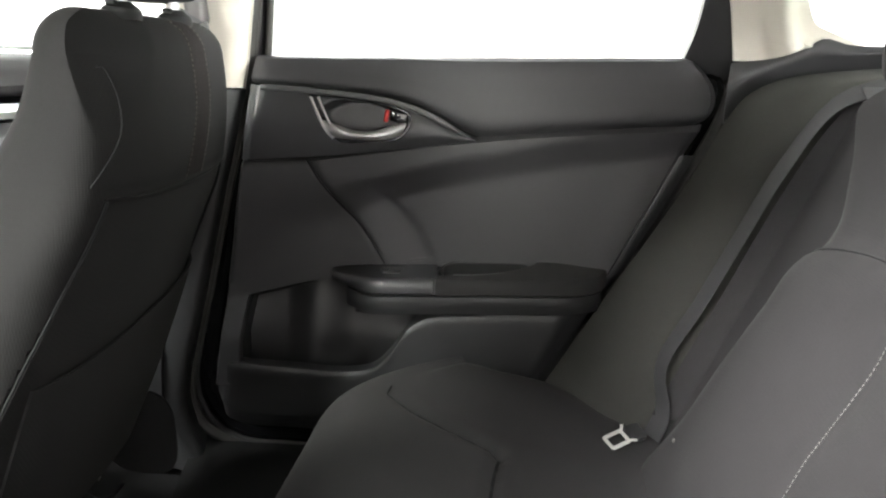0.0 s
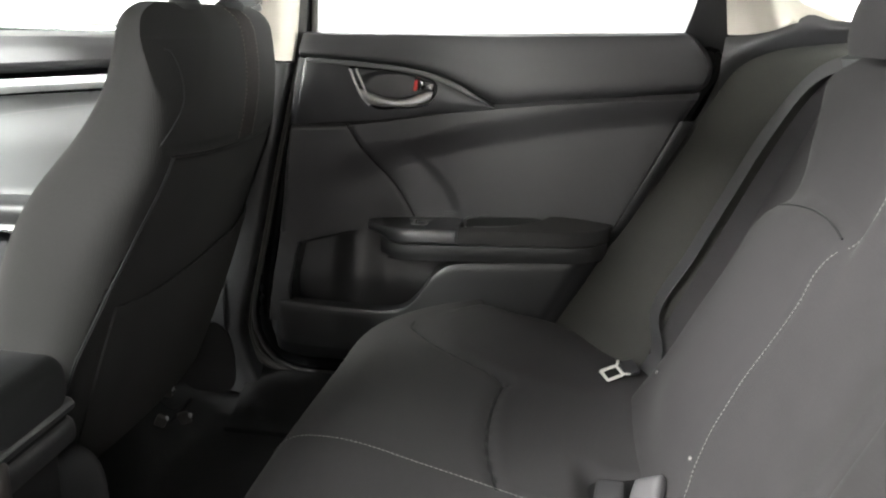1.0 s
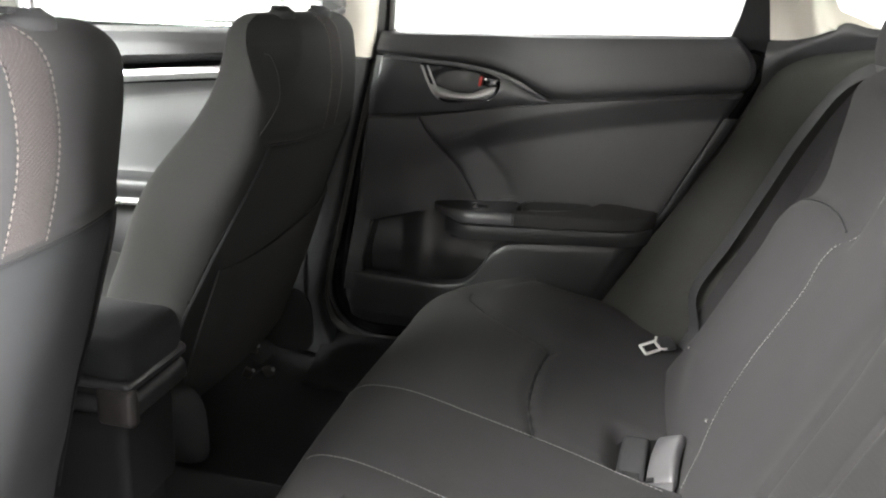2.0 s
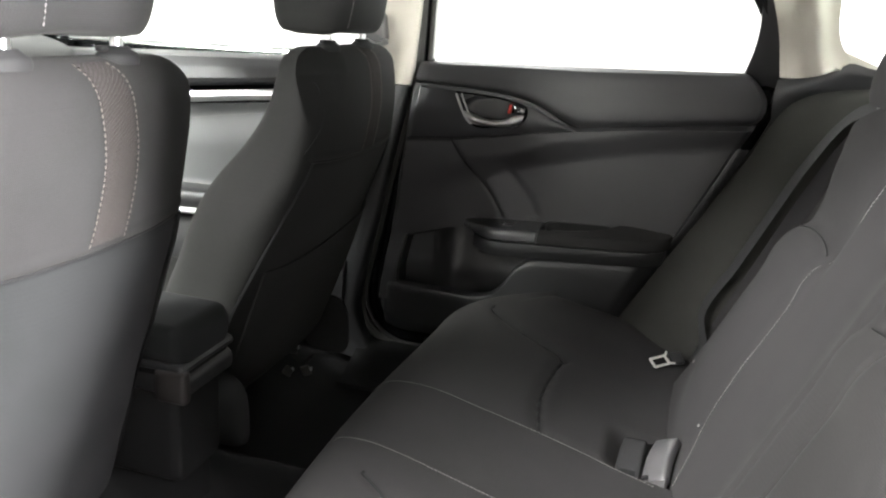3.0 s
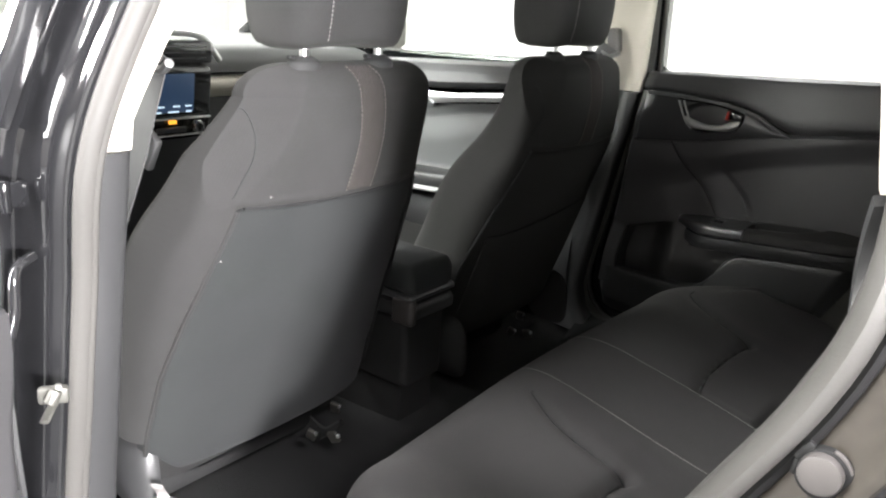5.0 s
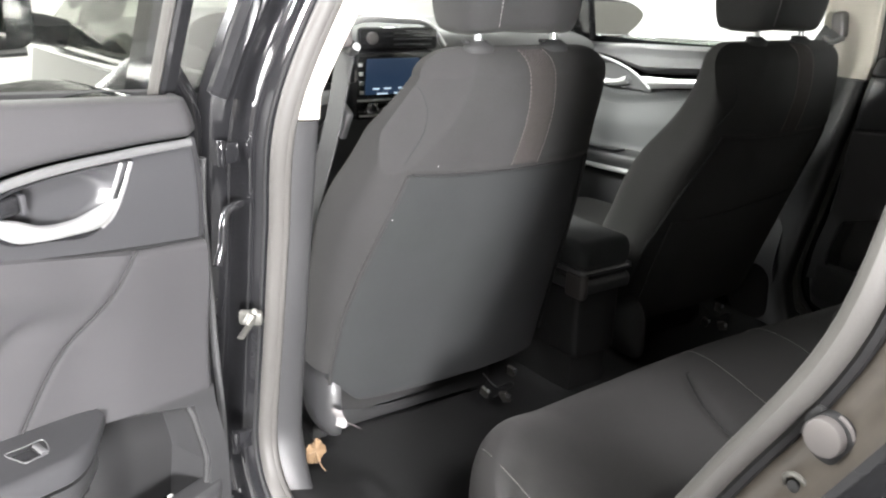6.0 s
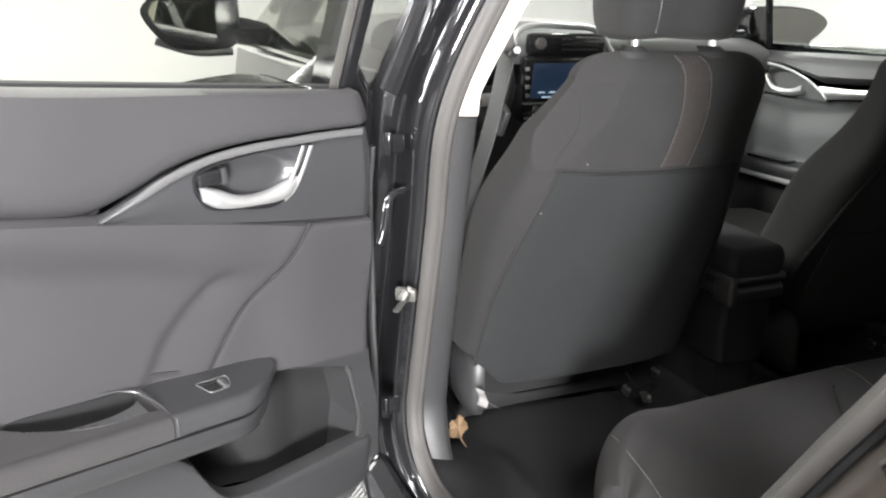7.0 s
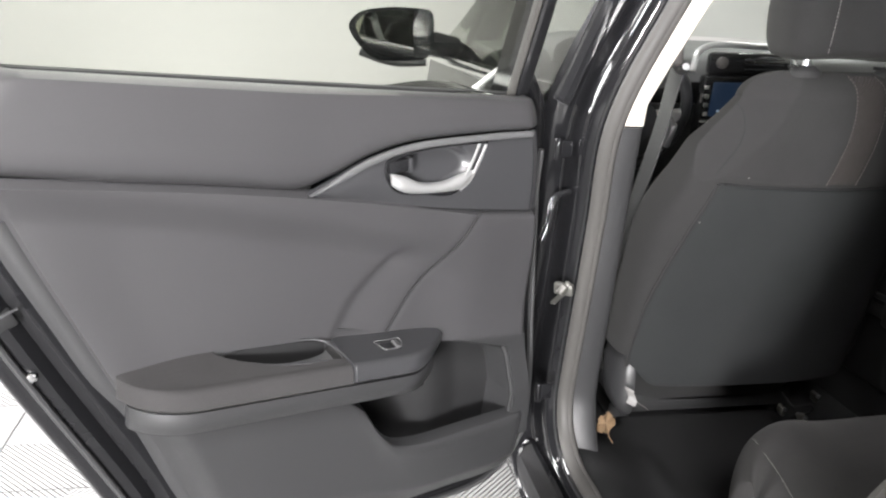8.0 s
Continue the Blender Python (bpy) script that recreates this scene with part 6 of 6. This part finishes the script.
part("webbing", sweep(WEBPATH, lambda s: [(-0.023, -0.0007), (0.023, -0.0007), (0.023, 0.0007), (-0.023, 0.0007)], 40, up=(-1, -0.35, 0.4)), WEB, belt)
CUR[0] = laid((0.242, 0.520, 0.421), (0.026, 0.016, 0.006), (0.012, -0.016, -0.008))
rim = [(0, 0), (0.031, 0), (0.031, 0.0215), (0, 0.0215)]
bars = [tube([rim[k] + (0,), rim[(k + 1) % 4] + (0,)], 0.0032, 6, 8, flat=0.45) for k in range(4)]
shoulder = [tube([(0.031, 0.001, 0), (0.035, -0.002, 0.001), (0.039, -0.007, 0.002)], 0.0024, 8, 8, flat=0.5), tube([(0.031, 0.020, 0), (0.036, 0.023, 0.001), (0.042, 0.026, 0.001)], 0.0024, 8, 8, flat=0.5)]
tg = part("tongue", join(*bars, *shoulder), TONGUE, belt, "bare steel buckle tongue")
part("tongue_grip", rbox((0.052, 0.011, -0.004), (0.026, 0.030, 0.010), 0.004, (0, 0, 8)), PLASTIC, tg)
CUR[0] = Matrix.Identity(4)
# two buckles in the crease, each laid along its own axes


def buckle_shell(w, length, thick, flare):
    """A buckle's rounded shell, x across and y along, its face at z 0."""
    wide = profile([(0.0, 0.86), (0.05, 0.94), (0.25, 0.97), (0.6, 1.0), (0.9, 1.0 + flare), (0.97, 0.98 + flare), (1.0, 0.90 + flare)])

    def fn(u, v):
        c, s = math.cos(2 * math.pi * u), math.sin(2 * math.pi * u)
        k = wide(v)
        end = 1 - 0.35 * max(0.0, 1 - v / 0.08) ** 2 - 0.25 * max(0.0, (v - 0.93) / 0.07) ** 2
        arch = 0.006 * math.sin(math.pi * v)
        return (w / 2 + w / 2 * k * math.copysign(abs(c) ** 0.38, c), length * v, -thick / 2 + thick / 2 * end * math.copysign(abs(s) ** 0.5, s) + arch)
    return skin(fn, 40, 24)


bk = thing("belt_buckle", (0.245, 0.145, 0.40), "black plastic rear belt buckle lying in the seat crease", "belt buckle", "rear belt buckles")
CUR[0] = laid((0.214, 0.179, 0.424), (0.038, -0.007, 0.004), (0.019, -0.062, -0.034))
part("body", buckle_shell(0.039, 0.072, 0.020, 0.06), LINING, bk)
part("release_button", rbox((0.0205, 0.0655, 0.0005), (0.026, 0.012, 0.006), 0.002), DARK, bk)
part("slot", rbox((0.0205, 0.0725, -0.006), (0.026, 0.004, 0.005), 0.0012), LINING, bk)
CUR[0] = Matrix.Identity(4)
bk = thing("belt_buckle", (0.285, 0.135, 0.40), "grey plastic rear belt buckle with a wide webbing strap", "belt buckle", "rear belt buckles")
CUR[0] = laid((0.262, 0.186, 0.424), (0.036, -0.016, 0.022), (0.010, -0.083, -0.015))
part("body", buckle_shell(0.042, 0.086, 0.020, 0.02), BUCKLE, bk)
part("release_button", rbox((0.008, 0.0815, -0.0005), (0.013, 0.007, 0.005), 0.0015), DARK, bk)
part("webbing", sweep(curve([(0.022, 0.070, -0.010), (0.023, 0.090, -0.008), (0.024, 0.115, -0.014), (0.024, 0.140, -0.034)]), lambda s: [(-0.019, -0.0035), (0.019, -0.0035), (0.020, 0.0), (0.019, 0.0035), (-0.019, 0.0035), (-0.020, 0.0)], 20, up=(0, 0, 1)), WEB_GREY, bk, "grey webbing sleeve")
CUR[0] = Matrix.Identity(4)

# ---- centre console ----
con = thing("centre_console", (-0.7, 0, 0.22), "black centre console with cloth armrest lid", "console")


def block(x0, x1, y0, y1, z0, z1, p=0.35, taper=0.0):
    """A rounded block along x, as rings."""
    def fn(u, v):
        c, s = math.cos(2 * math.pi * u), math.sin(2 * math.pi * u)
        k = 1 - taper * max(0.0, (v - 0.72) / 0.28) ** 3
        return (x0 + (x1 - x0) * v, (y0 + y1) / 2 + (y1 - y0) / 2 * math.copysign(abs(c) ** p, c) * k, (z0 + z1) / 2 + (z1 - z0) / 2 * math.copysign(abs(s) ** p, s) * k)
    return fn


def lid_section(y0, y1, z0, z1, r):
    """Ring of a rounded rectangle across the console: y and z pairs."""
    out = []
    for cy, cz, start in ((y1 - r, z1 - r, 0), (y0 + r, z1 - r, 90), (y0 + r, z0 + r, 180), (y1 - r, z0 + r, 270)):
        out += [(cy + r * math.cos(radians(start + 18 * k)), cz + r * math.sin(radians(start + 18 * k))) for k in range(6)]
    return out


def lid_body(x0, x1, y0, y1, z0, z1, r, nose, droop=0.0, crown=0.0):
    """A box along x with rounded edges, its rear end rounded over by nose."""
    ym, zm = (y0 + y1) / 2, (z0 + z1) / 2
    verts, faces, rows = [], [], []
    for k in range(9):
        rows.append((x0 + (x1 - nose - x0) * k / 8, 0.0))
    for k in range(1, 9):
        th = math.pi / 2 * k / 8
        rows.append((x1 - nose + nose * math.sin(th), nose * (1 - math.cos(th))))
    for x, inset in rows:
        for y, z in lid_section(y0, y1, z0, z1, r):
            fy = 1 - min(0.9, inset * 0.7 / ((y1 - y0) / 2))
            top = inset * 0.85 if z > zm else inset * 0.15
            bow = crown * (1 - ((y - ym) / (y1 - ym)) ** 2) if z > zm else 0.0
            verts.append(Vector((x, ym + (y - ym) * fy, z - math.copysign(min(abs(z - zm) * 0.9, top), z - zm) + bow - droop * (x - x0) / (x1 - x0))))
    n = 24
    for i in range(len(rows) - 1):
        faces += [(i * n + j, i * n + (j + 1) % n, (i + 1) * n + (j + 1) % n, (i + 1) * n + j) for j in range(n)]
    faces += [tuple(reversed(range(n))), tuple((len(rows) - 1) * n + j for j in range(n))]
    return verts, faces


part("armrest_lid", lid_body(-0.76, -0.383, -0.128, 0.010, 0.556, 0.612, 0.016, 0.024, 0.004, 0.004), CLOTH_BACK, con, "charcoal cloth armrest lid")
part("lid_rim", lid_body(-0.76, -0.381, -0.127, 0.012, 0.543, 0.5555, 0.005, 0.010), SATIN, con, "satin black lid rim")
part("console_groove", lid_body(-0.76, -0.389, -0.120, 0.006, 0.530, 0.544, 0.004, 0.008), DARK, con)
part("console_band", lid_body(-0.76, -0.381, -0.124, 0.012, 0.505, 0.534, 0.008, 0.014), PLASTIC, con, "black plastic console band")
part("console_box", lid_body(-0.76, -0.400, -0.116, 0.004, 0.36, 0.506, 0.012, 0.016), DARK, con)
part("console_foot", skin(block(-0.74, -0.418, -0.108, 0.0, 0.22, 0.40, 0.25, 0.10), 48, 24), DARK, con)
part("side_cap", rbox((-0.402, -0.121, 0.522), (0.052, 0.020, 0.052), 0.010, segments=4), BROWNCAP, con, "brown-black plastic console cap")
part("shifter_trim", rbox((-1.0, 0, 0.50), (0.5, 0.17, 0.03), 0.012, (0, 8, 0)), GLOSSY, con)
part("console_side", rbox((-1.02, 0, 0.36), (0.58, 0.18, 0.26), 0.02, (0, 5, 0)), PLASTIC, con)
gear = thing("gear_lever", (-1.0, 0, 0.52), "black gear lever with silver collar", "gear lever")
part("stick", tube([(-1.0, 0, 0.50), (-0.985, 0, 0.60)], 0.012, 8, 10), SILVER, gear)
part("knob", skin(lambda u, v: (-0.982 + 0.026 * math.cos(6.283 * u) * math.sin(math.pi * (0.1 + 0.85 * v)), 0.030 * math.sin(6.283 * u) * math.sin(math.pi * (0.1 + 0.85 * v)), 0.59 + 0.06 * v), 20, 10), SATIN, gear)

# ---- front seat belts on the pillars ----
for sgn in (-1, 1):
    CUR[0] = Matrix.Diagonal((1, sgn, 1, 1))
    fb = thing("front_seat_belt", (-0.40, 0.66, 0.5), "dark grey front seat belt hanging from the pillar", "seat belt", "front seat belts")
    an = part("anchor", rbox((-0.398, 0.640, 1.012), (0.032, 0.030, 0.060), 0.010, (0, -8, 0), 3), GREYCAP, fb, "grey plastic belt anchor")
    part("anchor_loop", tube([(-0.42, 0.625, 0.985), (-0.40, 0.620, 0.975), (-0.375, 0.625, 0.985)], 0.006, 12, 8), STEEL, an)
    WP = curve([(-0.402, 0.622, 1.00), (-0.435, 0.617, 0.94), (-0.485, 0.606, 0.86), (-0.545, 0.600, 0.76), (-0.61, 0.605, 0.60), (-0.64, 0.64, 0.40), (-0.64, 0.66, 0.28)])
    part("webbing", sweep(WP, lambda s: [(-0.024, -0.0008), (0.024, -0.0008), (0.024, 0.0008), (-0.024, 0.0008)], 40, up=(0, 1, 0)), WEB, fb)
    part("tongue", rbox((-0.462, 0.600, 0.865), (0.03, 0.012, 0.05), 0.004, (0, 30, 0)), STEEL, fb, "bare steel buckle tongue")
CUR[0] = Matrix.Identity(4)

# ---- litter on the floor ----
leaf = thing("dry_leaf", (-0.50, -0.63, 0.245), "crumpled brown dry leaf by the sill", "leaf")


def leaf_at(u, v):
    a = 2 * math.pi * u
    lobe = 0.82 + 0.12 * math.sin(2 * a + 0.5) + 0.08 * math.sin(5 * a + 1.0) + 0.05 * math.sin(13 * a + 2.0)
    r = v * lobe
    p = Vector((-0.498, -0.640, 0.272)) + Vector((0.40, 0.91, 0.0)) * (0.019 * r * math.cos(a)) + Vector((-0.42, 0.18, 0.88)) * (0.026 * r * math.sin(a))
    return p + Vector((0.8, -0.35, 0.45)) * (0.006 * math.sin(3 * a + 1) * v + 0.003 * math.sin(7 * a) * v * v + 0.008 * v * v)


part("blade", sheet(leaf_at, 50, 6, (0.0012, 0.0005, 0), close_u=True), LEAF, leaf)
part("stem", tube([(-0.505, -0.632, 0.25), (-0.497, -0.628, 0.238), (-0.492, -0.622, 0.2285)], 0.0014, 8, 5), LEAF, leaf)

# ---- floor tiles, the nearest as pieces of their own ----
HB = herringbone()
tile_mesh = None
rest_verts, rest_faces = [], []
for i in range(-16, 9):
    for j in range(-13, 11):
        cx, cy = 0.2 + 0.4 * i, 0.2 + 0.4 * j + 0.05
        if not (X0 + 0.2 < cx < X1 - 0.2 and Y0 + 0.2 < cy < Y1):
            continue
        turn = (i + j) % 2
        if -3.0 < cx < 1.5 and -3.6 < cy < -0.3:
            if tile_mesh is None:
                ob = part("tile", HB, TILE, floor, smooth=False)
                tile_mesh = ob.data
            else:
                ob = new("tile", tile_mesh)
                ob.parent = floor
            ob.matrix_basis = pose(cx, cy, -0.004, 0, 0, 90 * turn)
        else:
            n = len(rest_verts)
            z = -0.002
            rest_verts += [Vector((cx + a, cy + b, z)) for a, b in ((-0.198, -0.198), (0.198, -0.198), (0.198, 0.198), (-0.198, 0.198))]
            rest_verts += [Vector((cx + a, cy + b, -0.004)) for a, b in ((-0.198, -0.198), (0.198, -0.198), (0.198, 0.198), (-0.198, 0.198))]
            rest_faces += [(n, n + 1, n + 2, n + 3)] + [(n + k, n + (k + 1) % 4, n + 4 + (k + 1) % 4, n + 4 + k) for k in range(4)]
tagged(part("far_tile", (rest_verts, rest_faces), TILE, floor, smooth=False), kind="stuff")
